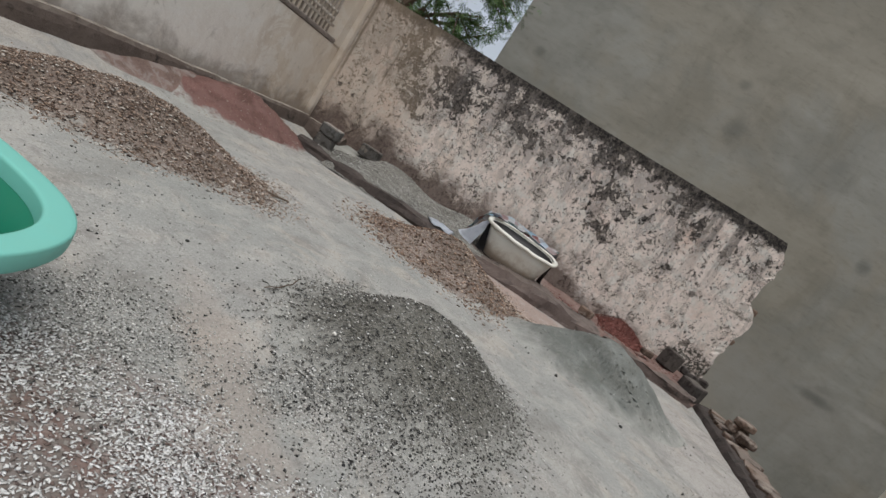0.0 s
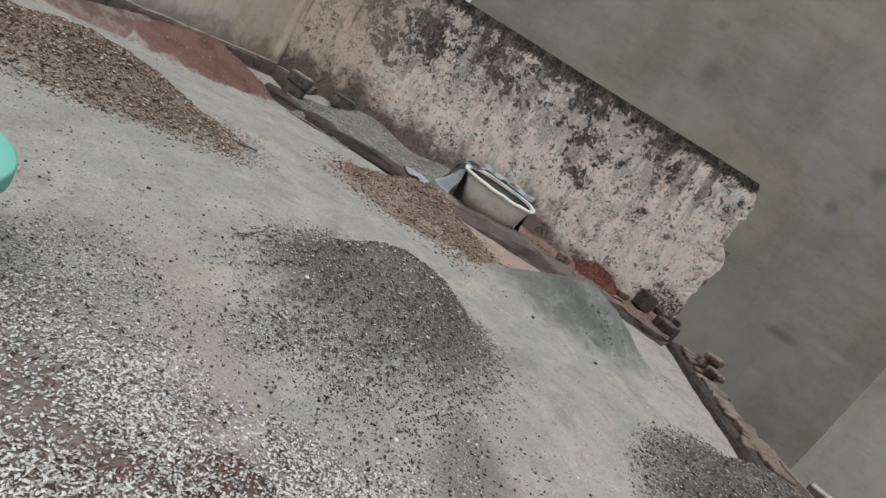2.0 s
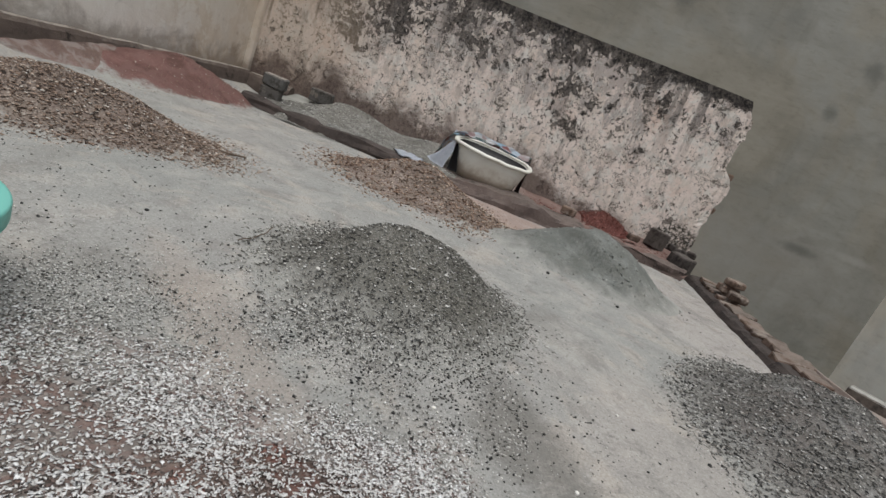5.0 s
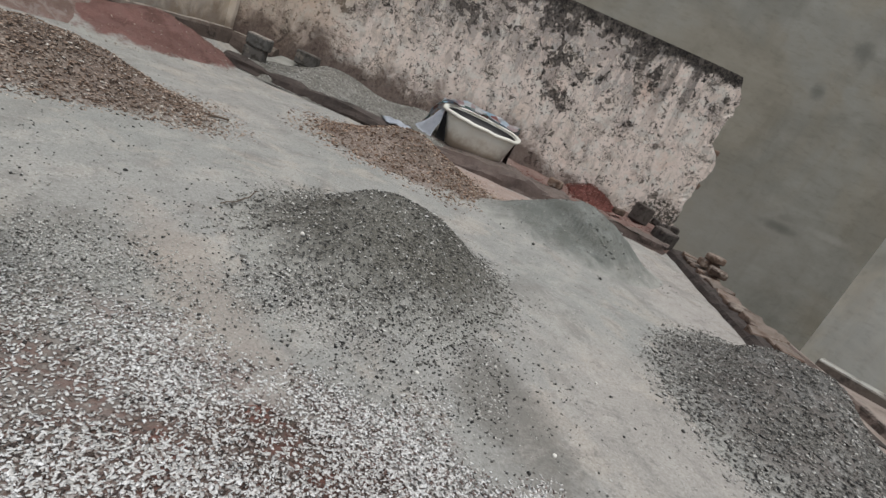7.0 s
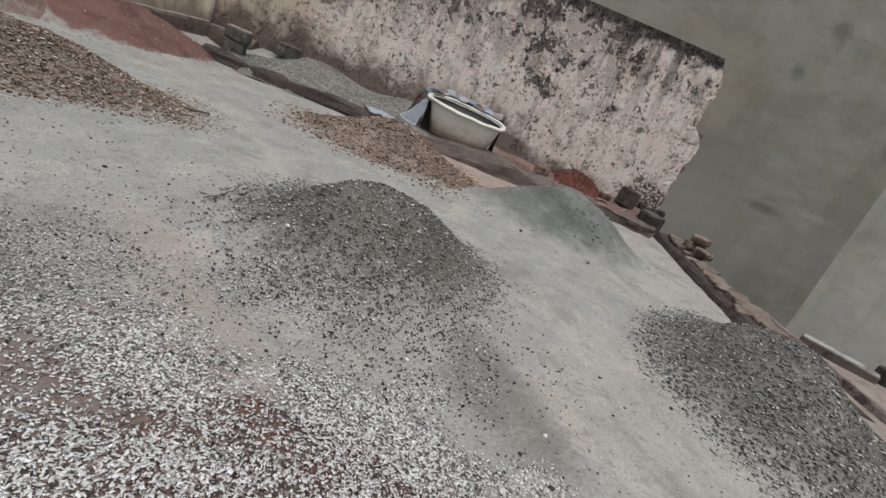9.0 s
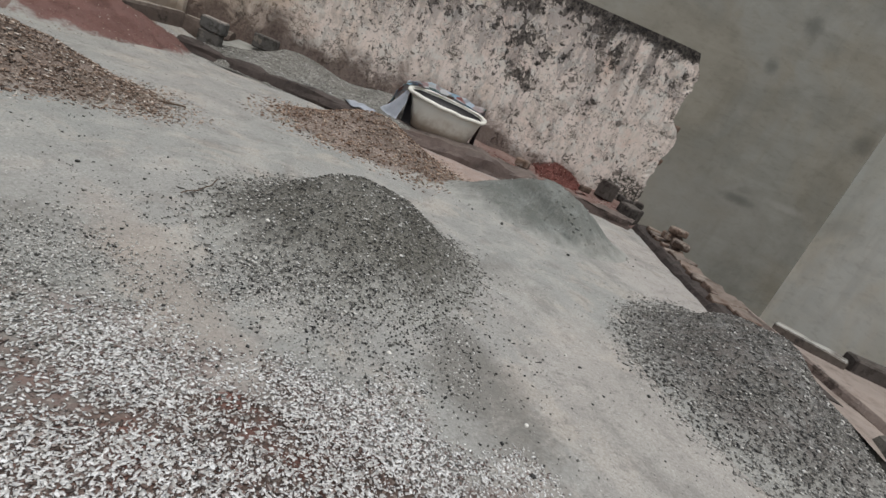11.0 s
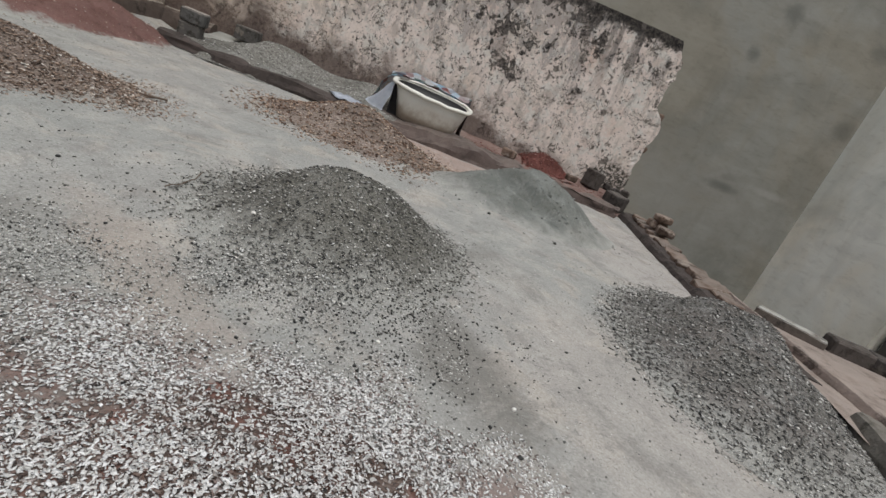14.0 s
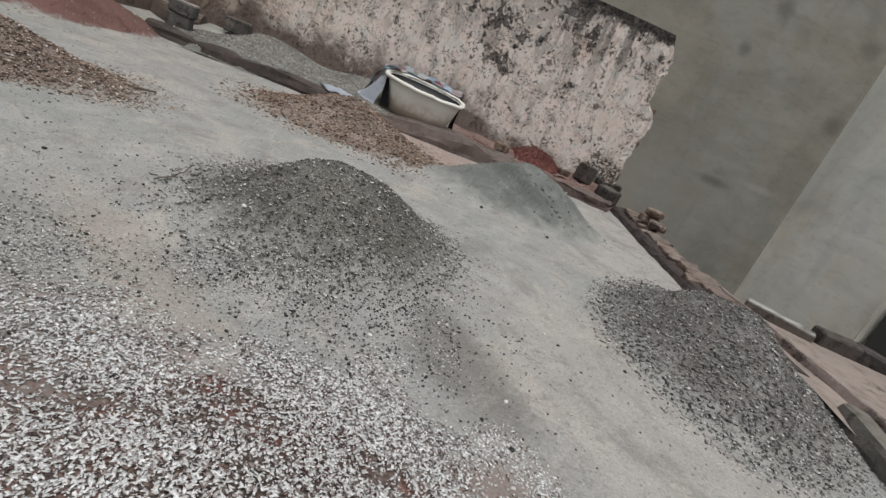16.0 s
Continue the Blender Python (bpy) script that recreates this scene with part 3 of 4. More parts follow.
def court(x, y):
    """The yard's unevenness; beyond its open side the lane lies deeper."""
    lane = np.clip((x - 2.33 - np.clip((2.75 - y) * 2.0, 0, 1.05)) / 0.12, 0, 1)
    side = np.clip((-2.62 - x) / 0.4, 0, 1) ** 1.4 * np.clip((y - 0.5) / 1.5, 0, 1) * np.clip((x + 3.3) / 0.1, 0, 1)
    return 0.007 * wavy(x, y, 3.0, 3) + 0.003 * wavy(x, y, 14.0, 4) + 0.1 * side - 1.45 * lane


ground = sheet("ground", spaced(-3.4, 3.6, 0.03, 2000), spaced(-0.6, 5.6, 0.03, 2000), court, GROUND)
tagged(ground, "pale cement-dusted earth ground of a building yard", "ground", kind="structure")


# ---- heaps ----
class Heap:
    """A poured heap: footprint centre, half axes, turn and height, with an uneven outline."""

    def __init__(self, x, y, rx, ry, h, turn=0.0, seed=1, lumps=0.12, sharp=0.5, rough=0.012, thin=0.3, scarp=None):
        self.scarp = scarp
        self.x, self.y, self.rx, self.ry, self.h, self.seed, self.lumps, self.sharp, self.rough, self.thin = x, y, rx, ry, h, seed, lumps, sharp, rough, thin
        self.c, self.s = math.cos(radians(turn)), math.sin(radians(turn))

    def rho(self, x, y):
        dx, dy = x - self.x, y - self.y
        u, v = (self.c * dx + self.s * dy) / self.rx, (-self.s * dx + self.c * dy) / self.ry
        return np.sqrt(u * u + v * v) * (1 + self.lumps * wavy(x, y, 5.0, self.seed))

    def z(self, x, y):
        r = np.clip(self.rho(x, y), 0, 1.25)
        body = self.sharp * (1 - r) + (1 - self.sharp) * 0.5 * (1 + np.cos(np.pi * np.minimum(r, 1)))
        top = self.h * np.where(r < 1, np.maximum(body, 0), -0.25 * (r - 1))
        if self.scarp:
            # a slipped edge: below the line the face has sunk
            x0, y0, nx, ny, depth, half = self.scarp
            s = (x - x0) * nx + (y - y0) * ny + 0.03 * wavy(x, y, 9.0, self.seed + 8)
            a = (y - y0) * nx - (x - x0) * ny
            top = top - depth * np.clip(s / 0.03, 0, 1) * np.exp(-np.maximum(s, 0) / 0.22) * np.exp(-(a / half) ** 4) * np.clip(1.05 - r, 0, 1)
        return top + (self.rough * wavy(x, y, 11.0, self.seed + 5) + 0.35 * self.rough * wavy(x, y, 34.0, self.seed + 6)) * np.clip(1.1 - r, 0, 1)

    def build(self, name, material, **tags):
        reach = 1.3 * max(self.rx, self.ry)
        xs, ys = np.arange(-reach, reach, 0.022), np.arange(-reach, reach, 0.022)
        gx, gy = np.meshgrid(xs + self.x, ys + self.y)
        inside = self.rho(gx, gy) < 1.12
        co = np.stack([gx, gy, self.z(gx, gy) + np.where(court(gx, gy) > 0.015, court(gx, gy) - 0.01, np.minimum(court(gx, gy), 0)) - 0.002], -1).reshape(-1, 3)
        nx, ny = len(xs), len(ys)
        i = (np.arange(ny - 1)[:, None] * nx + np.arange(nx - 1)).ravel()
        f = np.stack([i, i + 1, i + nx + 1, i + nx], -1)
        f = f[inside.ravel()[f].all(1)]
        used = np.unique(f)
        index = np.zeros(nx * ny, int)
        index[used] = np.arange(len(used))
        root = tagged(new(name), **tags)
        finish("mound", quads("mound", co[used], index[f]), heap_material(*material, heap=self), root, smooth=True)
        return root

    def scatter(self, n, reach=1.5, fall=2.0, patchy=0.0):
        """Places on the heap and thinning out beyond its foot."""
        x = RNG.uniform(-reach, reach, n * 4) * self.rx
        y = RNG.uniform(-reach, reach, n * 4) * self.ry
        x, y = self.x + self.c * x - self.s * y, self.y + self.s * x + self.c * y
        r = self.rho(x, y)
        keep = RNG.uniform(0, 1, n * 4) < np.clip((reach - r) / (reach - 0.85), 0, 1) ** fall
        keep &= RNG.uniform(0, 1, n * 4) > patchy * (0.5 + 0.8 * wavy(x, y, 9.0, self.seed + 2))
        x, y = x[keep][:n], y[keep][:n]
        z = np.maximum(self.z(x, y) + np.maximum(court(x, y) - 0.015, 0), court(x, y))
        return x, y, z


def gravel_heap(heap, name, mound, stone, n, lo, hi, reach=1.5, fall=2.0, sink=0.15, patchy=0.0, flat=0.6, long=1.0, tilt=0.45, **tags):
    root = heap.build(name, mound, **tags)
    x, y, z = heap.scatter(n, reach, fall, patchy)
    size = lo + (hi - lo) * RNG.uniform(0, 1, len(x)) ** 2.8
    chips("gravel", x, y, z + size * sink, size, stone, root, "", flat, long, tilt)
    return root

# ---- boundary walls ----
def back_wall():
    """Old brick wall with peeling plaster, broken off at its free end."""
    zs = np.arange(-0.1, 1.8401, 0.04)
    end = lambda z: (np.interp(z, [-0.1, 0.16, 0.4, 0.74, 0.9, 1.03, 1.13, 1.3, 1.47, 1.64, 1.78, 1.84], [2.26, 2.25, 2.235, 2.255, 2.305, 2.28, 2.17, 2.15, 2.19, 2.17, 2.1, 2.07])
                     + 0.02 * noise.noise((3.1, z * 9, 0)) + 0.014 * noise.noise((8.1, z * 23, 0)))
    xs = np.r_[np.arange(-3.05, 1.95, 0.05), np.linspace(1.95, 1.0, 0)]
    bm = bmesh.new()
    rows = []
    for z in zs:
        line = list(xs) + list(np.linspace(1.95, end(z), 8))
        front, back = [], []
        for n, x in enumerate(line):
            sag = 0.012 * noise.noise((x * 0.9, 2.2, 0)) * (z > 1.7)
            worn = 0.004 * noise.noise((x * 6, z * 6, 1)) + (0.02 * max(0, noise.noise((x * 14, z * 14, 4))) if n > len(xs) + 4 else 0)
            front.append(bm.verts.new((x, 5.5 + worn, z + sag)))
            back.append(bm.verts.new((x, 5.73, z + sag)))
        rows.append((front, back))
    for (f0, b0), (f1, b1) in zip(rows, rows[1:]):
        for n in range(len(f0) - 1):
            bm.faces.new((f0[n], f0[n + 1], f1[n + 1], f1[n]))
            bm.faces.new((b0[n], b1[n], b1[n + 1], b0[n + 1]))
        bm.faces.new((f0[-1], b0[-1], b1[-1], f1[-1]))
    f, b = rows[-1]
    for n in range(len(f) - 1):
        bm.faces.new((f[n], f[n + 1], b[n + 1], b[n]))
    ob = part("wall_north", bm, WALL)
    tagged(ob, "old plastered wall with black mould and a broken end", "wall", kind="structure")
    # brickwork bared along the broken end
    for n in range(9):
        z = 0.12 + 0.185 * n
        bit = part("brick", rough_box(random.uniform(0.05, 0.09), 0.1, 0.065, n, 0.01, 0.012, 1), BRICK, ob)
        bit.matrix_basis = pose(end(z) + random.uniform(-0.03, 0.005), 5.56 + random.uniform(0, 0.09), z, random.uniform(-6, 6), random.uniform(-8, 8), random.uniform(-14, 14))
    # crumbled core at the foot of the break
    for n in range(5):
        bit = part("brick", rough_box(random.uniform(0.06, 0.1), 0.09, 0.07, 40 + n, 0.014, 0.014, 1), STONE, ob)
        bit.matrix_basis = pose(1.98 + 0.075 * n, 5.48 + random.uniform(-0.02, 0.03), 0.1 + 0.06 * random.random(), random.uniform(-10, 10), random.uniform(-15, 15), random.uniform(-30, 30))
    return ob


wall_north = back_wall()


def wall_block(name, x0, x1, y0, y1, z0, z1, material, label, step=0.25):
    bm = bmesh.new()
    bmesh.ops.create_cube(bm, size=1, matrix=Matrix.Translation(((x0 + x1) / 2, (y0 + y1) / 2, (z0 + z1) / 2)) @ Matrix.Diagonal((x1 - x0, y1 - y0, z1 - z0, 1)))
    bmesh.ops.bevel(bm, geom=bm.edges[:], offset=0.008, segments=2, affect="EDGES")
    return tagged(part(name, bm, material, label=label), category="wall", kind="structure")


# side wall with a barred opening above a sill
wall_west = wall_block("wall_west", -3.25, -3.05, -1.5, 5.73, -0.1, 1.03, SIDE, "stained limewashed yard wall below a barred opening")
pier = wall_block("wall_west_pier", -3.25, -3.045, 5.27, 5.73, 1.03, 2.3, SIDE, "limewashed corner pier beside the barred opening")
wall_block("wall_west_head", -3.25, -3.048, -1.5, 5.27, 2.0, 2.3, SIDE, "limewashed wall above the barred opening")
wall_block("wall_west_jamb", -3.25, -3.046, -1.5, 1.8, 1.03, 2.0, SIDE, "limewashed wall beside the barred opening")
trim = wall_block("trim", -3.11, -2.985, 5.42, 5.497, 0.1, 1.9, SIDE, "upright plaster strip in the corner of the walls")


def grille():
    root = thing("window_grille", -3.14, 3.6, 1.03, label="weathered iron bars set upright in a wall opening", category="window grille")
    bm = bmesh.new()
    for z in (0.05, 0.16, 0.92):
        bmesh.ops.create_cube(bm, size=1, matrix=Matrix.Translation((0, -0.02, z)) @ Matrix.Diagonal((0.03, 3.3, 0.025, 1)))
    part("rail", bm, IRON, root)
    n = 0
    y = 1.56
    while y > -1.6:
        bm = bmesh.new()
        bmesh.ops.create_cone(bm, cap_ends=True, segments=8, radius1=0.013, radius2=0.013, depth=0.97, matrix=Matrix.Translation((0, 0, 0.485)))
        bar = part("bar", bm, IRON, root, smooth=True)
        for z in (0.22, 0.3, 0.62):
            bm = bmesh.new()
            bmesh.ops.create_uvsphere(bm, u_segments=8, v_segments=5, radius=0.024, matrix=Matrix.Translation((0, 0, z)))
            part("knob", bm, IRON, bar, smooth=True)
        bar.location = (0, y, 0)
        y -= 0.085
    bm = rough_box(0.19, 3.42, 0.05, 3, 0.006, 0.01, 1)
    part("sill", bm, KERB, root).location = (0, -0.04, -0.045 + 0.047)
    return root


grille()
wall_block("wall_lane", -4.6, -4.4, -1.5, 9.0, -0.1, 2.6, SIDE, "limewashed wall across the lane behind the bars")

# ---- neighbouring buildings ----
def building(name, x0, x1, y0, y1, top, material, label, category="building"):
    root = thing(name, (x0 + x1) / 2, (y0 + y1) / 2, 0, label=label, category=category)
    bm = bmesh.new()
    bmesh.ops.create_cube(bm, size=1, matrix=Matrix.Translation((0, 0, top / 2 - 0.8)) @ Matrix.Diagonal((x1 - x0, y1 - y0, top + 1.6, 1)))
    bmesh.ops.bevel(bm, geom=[e for e in bm.edges], offset=0.03, segments=3, affect="EDGES")
    part("wall", bm, material, root)
    bm = bmesh.new()
    bmesh.ops.create_cube(bm, size=1, matrix=Matrix.Translation((0, 0, top + 0.06)) @ Matrix.Diagonal((x1 - x0 + 0.12, y1 - y0 + 0.12, 0.12, 1)))
    part("roof", bm, material, root)
    return root


building("neighbour_house", -2.34, 9.5, 9.0, 15.0, 6.6, FACADE, "tall neighbouring house of bare grey cement render")
building("annex", 4.4, 7.5, 4.0, 5.74, 5.2, ANNEX, "paler cement-rendered annex beside the grey house")
building("outbuilding", 4.44, 8.5, -1.0, 3.98, 3.6, OUTHOUSE, "shaded grey rendered outbuilding beyond the path")

# ---- kerb and filled bed along the wall ----
def long_kerb(name, length, width, height, seed, material, label, lump=1.0):
    """A worn mortar kerb along its own x axis."""
    bm = bmesh.new()
    n = int(length / 0.04)
    prof = [(-0.52, -0.05), (-0.5, 0.3), (-0.45, 0.65), (-0.36, 0.88), (-0.2, 1.0), (0.0, 1.03), (0.2, 1.0), (0.42, 0.92), (0.5, 0.7), (0.5, -0.05)]
    rings = []
    for i in range(n + 1):
        x = length * i / n
        ring = []
        for u, v in prof:
            p = Vector((x, u * width, v * height))
            d = Vector(noise.noise_vector(Vector((x * 3.0, u * 2 + seed, v * 2)))) * 0.03 + Vector((0, 0.05 * noise.noise((x * 1.1, seed, 3.0)), 0.03 * noise.noise((x * 1.7, seed, 8.0)) * (v > 0.2))) + Vector(noise.noise_vector(Vector((x * 13.0, u * 4 + seed, v * 4)))) * 0.01
            ring.append(bm.verts.new(p + d * lump * (0.4 if v < 0 else 1)))
        rings.append(ring)
    for a, b in zip(rings, rings[1:]):
        for k in range(len(prof) - 1):
            bm.faces.new((a[k], b[k], b[k + 1], a[k + 1]))
    bm.faces.new(rings[0])
    bm.faces.new(rings[-1])
    return tagged(part(name, bm, material, label=label), category="kerb", kind="structure")


DARK_KERB = kerb_material("reddish_dark_mortar", (76, 66, 62), (104, 91, 85), (52, 47, 45))
# Mortar colour darkened for the shade on the yard-facing kerb sides.
LOW_KERB = kerb_material("shade_dark_mortar", (58, 52, 49), (82, 73, 69), (44, 40, 38), (120, 114, 107), 0.12)
kerb = long_kerb("kerb_north_1", 2.0, 0.16, 0.1, 2.0, LOW_KERB, "worn dark mortar kerb in front of the filled bed", 0.8)
kerb.matrix_basis = pose(-2.45, 4.53, 0, 0, 0, -1)
kerb_mid = long_kerb("kerb_north_2", 1.5, 0.54, 0.13, 5.0, DARK_KERB, "lumpy reddish mortar kerb under the tub", 1.2)
kerb_mid.matrix_basis = pose(-0.55, 4.73, 0, 0, 0, 3)
kerb_end = long_kerb("kerb_north_3", 0.95, 0.22, 0.085, 9.0, DARK_KERB, "thin worn mortar slab towards the corner", 1.6)
kerb_end.matrix_basis = pose(1.1, 5.06, 0, 0, 0, -16)
kerb_west = long_kerb("kerb_west", 6.6, 0.13, 0.205, 7.0, PLINTH, "dark worn plinth at the foot of the side wall", 0.35)
kerb_west.matrix_basis = pose(-2.98, -1.2, 0, 0, 0, 90)

kerb_corner = long_kerb("kerb_corner", 0.5, 0.14, 0.2, 14.0, PLINTH, "dark worn plinth turning the corner of the walls", 0.35)
kerb_corner.matrix_basis = pose(-2.93, 5.43, 0, 0, 0, 0)


def bed_height(x, y):
    t = np.clip((y - 5.0) / 0.5, 0, 1)
    front = np.interp(x, [0.6, 1.0], [4.6, 4.99])
    return 0.095 + 0.06 * t + 0.012 * wavy(x, y, 9.0, 21) - 0.16 * np.clip((front - y) / 0.1, 0, 1) - 0.16 * np.clip((-2.42 - x) / 0.08, 0, 1)


bed = sheet("bed", np.arange(-3.0, 2.15, 0.03), np.arange(4.48, 5.52, 0.03), bed_height, SOIL)
tagged(bed, "reddish dusty soil filling between kerb and wall", "soil bed", kind="structure")


def bank_height(x, y):
    """Chippings banked against the wall, thinning out at both ends."""
    ends = np.clip((x + 2.3) / 0.4, 0, 1) * np.clip((-0.3 - x) / 0.2, 0, 1)
    t = np.clip((y - 4.56) / 0.92, 0, 1)
    ridge = np.exp(-((x + 1.75) / 0.35) ** 2) + 0.9 * np.exp(-((x + 0.7) / 0.22) ** 2)
    front = 4.55 - 0.055 * np.exp(-((x + 1.6) / 0.09) ** 2) - 0.05 * np.exp(-((x + 2.02) / 0.1) ** 2)
    return 0.1 + (0.022 + 0.07 * t + 0.075 * ridge * t ** 1.3) * ends + 0.012 * wavy(x, y, 7.0, 23) * t - 0.12 * np.clip((front - y) / 0.07, 0, 1)


# ---- heaps ----
RESTING = "heaps of building material"
MID = Heap(-0.145, 1.73, 0.575, 0.6, 0.226, 0, 11, 0.04, 0.15, 0.012, 0.5)
gravel_heap(MID, "gravel_heap", GREY_HEAP, GREY_CHIP, 10500, 0.0035, 0.018, 1.25, 1.9, 0.04, 0.35, 0.45, 1.3, 0.3, label="low cone of fine grey stone chippings", category="gravel heap", group=RESTING)
LEFT = Heap(-1.95, 2.02, 0.81, 0.46, 0.21, 38, 12, 0.1, 0.35, 0.02, 0.22)
gravel_heap(LEFT, "gravel_heap", BROWN_HEAP, BROWN_CHIP, 24000, 0.0035, 0.021, 1.3, 2.4, 0.03, 0.3, 0.45, 1.3, 0.35, label="long heap of coarse brown gravel", category="gravel heap", group=RESTING)
BACK = Heap(-0.48, 3.66, 0.76, 0.66, 0.225, -10, 13, 0.08, 0.3, 0.014, 0.18)
gravel_heap(BACK, "gravel_heap", BROWN_HEAP, RUST_CHIP, 12500, 0.004, 0.027, 1.35, 2.0, 0.08, 0.1, 0.45, 1.35, 0.35, label="small heap of reddish brown gravel near the kerb", category="gravel heap", group=RESTING)
RIGHT = Heap(1.55, 1.83, 0.56, 0.84, 0.245, -20, 14, 0.05, 0.25, 0.016, 0.4)
right_heap = gravel_heap(RIGHT, "gravel_heap", DARK_HEAP, DARK_CHIP, 22000, 0.0025, 0.02, 1.12, 1.6, 0.03, 0.3, 0.45, 1.2, 0.3, label="heap of dark grey chippings against the brick edge", category="gravel heap", group=RESTING)
edge_a = np.arctan2(0.0, -1.0) + RNG.normal(-0.1, 0.85, 520)
edge_r = RNG.normal(0.93, 0.06, 520)
edge_x = RIGHT.x + RIGHT.c * edge_r * RIGHT.rx * np.cos(edge_a) - RIGHT.s * edge_r * RIGHT.ry * np.sin(edge_a)
edge_y = RIGHT.y + RIGHT.s * edge_r * RIGHT.rx * np.cos(edge_a) + RIGHT.c * edge_r * RIGHT.ry * np.sin(edge_a)
edge_s = 0.005 + 0.016 * RNG.uniform(0, 1, 520) ** 2.2
foot_a, foot_r = RNG.uniform(0, 6.28, 3200), RNG.normal(0.96, 0.07, 3200)
foot_x = RIGHT.x + RIGHT.c * foot_r * RIGHT.rx * np.cos(foot_a) - RIGHT.s * foot_r * RIGHT.ry * np.sin(foot_a)
foot_y = RIGHT.y + RIGHT.s * foot_r * RIGHT.rx * np.cos(foot_a) + RIGHT.c * foot_r * RIGHT.ry * np.sin(foot_a)
chips("pale_gravel", foot_x, foot_y, np.maximum(RIGHT.z(foot_x, foot_y), court(foot_x, foot_y)) + 0.001, 0.0035 + 0.009 * RNG.uniform(0, 1, 3200) ** 2, PALE_CHIP, right_heap, "pale chips about the foot", 0.5, 1.2, 0.3)
edge_stones = chips("coarse_gravel", edge_x, edge_y, np.maximum(RIGHT.z(edge_x, edge_y), court(edge_x, edge_y)) + 0.15 * edge_s, edge_s, EDGE_CHIP, right_heap, "coarse dark stones rolled to the foot", 0.6, 1.1, 0.4)
DUST = Heap(0.83, 3.43, 0.76, 0.62, 0.285, 8, 15, 0.08, 0.25, 0.02, 0.48, (0.84, 3.2, -0.57, -0.82, 0.16, 0.34))
dust_heap = DUST.build("dust_heap", DUST_HEAP, label="smooth heap of greenish grey stone dust", category="sand heap", group=RESTING)
dust_x, dust_y, dust_z = DUST.scatter(420, 1.3, 1.5)
chips("gravel", dust_x, dust_y, dust_z + 0.002, RNG.uniform(0.005, 0.018, len(dust_x)), DARK_CHIP, dust_heap)
clod_t = RNG.normal(0.0, 0.11, 70)
clod_x, clod_y = 0.9 + 0.82 * clod_t + RNG.normal(0, 0.03, 70), 3.16 - 0.57 * clod_t + RNG.normal(0, 0.03, 70)
chips("clod", clod_x, clod_y, DUST.z(clod_x, clod_y) + 0.002, 0.005 + 0.025 * RNG.uniform(0, 1, 70) ** 3, CLOD, dust_heap, "dark crumbled clods", 0.35, 1.3, 0.2)
SAND = Heap(-2.7, 3.95, 0.46, 0.86, 0.235, -12, 16, 0.12, 0.35, 0.02, 0.16)
sand_heap = SAND.build("sand_heap", RED_SAND, label="heap of fine red sand beside the plinth", category="sand heap", group=RESTING)
SKIRT = Heap(-2.96, 3.3, 0.36, 0.88, 0.1, -4, 26, 0.12, 0.3, 0.012, 0.3)
skirt_root = SKIRT.build("sand_skirt", DUSTY_SAND)
for child in list(skirt_root.children):
    child.name = "sand_skirt"
    child.parent = sand_heap
bpy.data.objects.remove(skirt_root)
sand_x, sand_y, sand_z = SAND.scatter(900, 1.25, 1.2)
chips("gravel", sand_x, sand_y, sand_z + 0.001, RNG.uniform(0.004, 0.016, len(sand_x)), BROWN_CHIP, sand_heap)
bank = tagged(new("gravel_bank"), "grey chippings banked against the wall", "gravel heap", RESTING)
sheet("mound", np.arange(-2.3, -0.3, 0.025), np.arange(4.38, 5.5, 0.02), bank_height, heap_material(*BANK_HEAP), bank)
bank_x, bank_y = RNG.uniform(-2.28, -0.32, 9000), RNG.uniform(4.4, 5.49, 9000)
chips("gravel", bank_x, bank_y, bank_height(bank_x, bank_y) + 0.001, 0.004 + 0.018 * RNG.uniform(0, 1, 9000) ** 2, GREY_CHIP, bank)
RUBBLE = Heap(1.26, 5.42, 0.64, 0.42, 0.29, -6, 18, 0.1, 0.7, 0.014, 0.1)
gravel_heap(RUBBLE, "rubble_heap", RUBBLE_BED, RED_CHIP, 5200, 0.006, 0.026, 1.4, 1.6, label="broken red brick rubble in the bed", category="rubble heap", group=RESTING)
WHITE = Heap(-0.55, 0.28, 1.0, 0.55, 0.03, 0, 19, 0.10, 0.2, 0.008, 0.45)
NEAR = Heap(0.0, 0.4, 0.5, 0.36, 0.092, -12, 29, 0.06, 0.1, 0.006, 0.15)
bits_x, bits_y = RNG.uniform(0.3, 1.95, 500), RNG.normal(5.12, 0.1, 500)
bits_x, bits_y = bits_x[bits_y < 5.45], bits_y[bits_y < 5.45]
red_bits = chips("brick_crumbs", bits_x, bits_y, np.maximum(bed_height(bits_x, bits_y), court(bits_x, bits_y)) + 0.003, RNG.uniform(0.006, 0.024, len(bits_x)), RED_CHIP)
tagged(red_bits, "red brick crumbs strewn along the bed", "rubble", kind="stuff")
chip_spread = WHITE.build("chip_spread", WHITE_BED, label="spread of white marble chips over reddish dust", category="stone chips", group=RESTING)


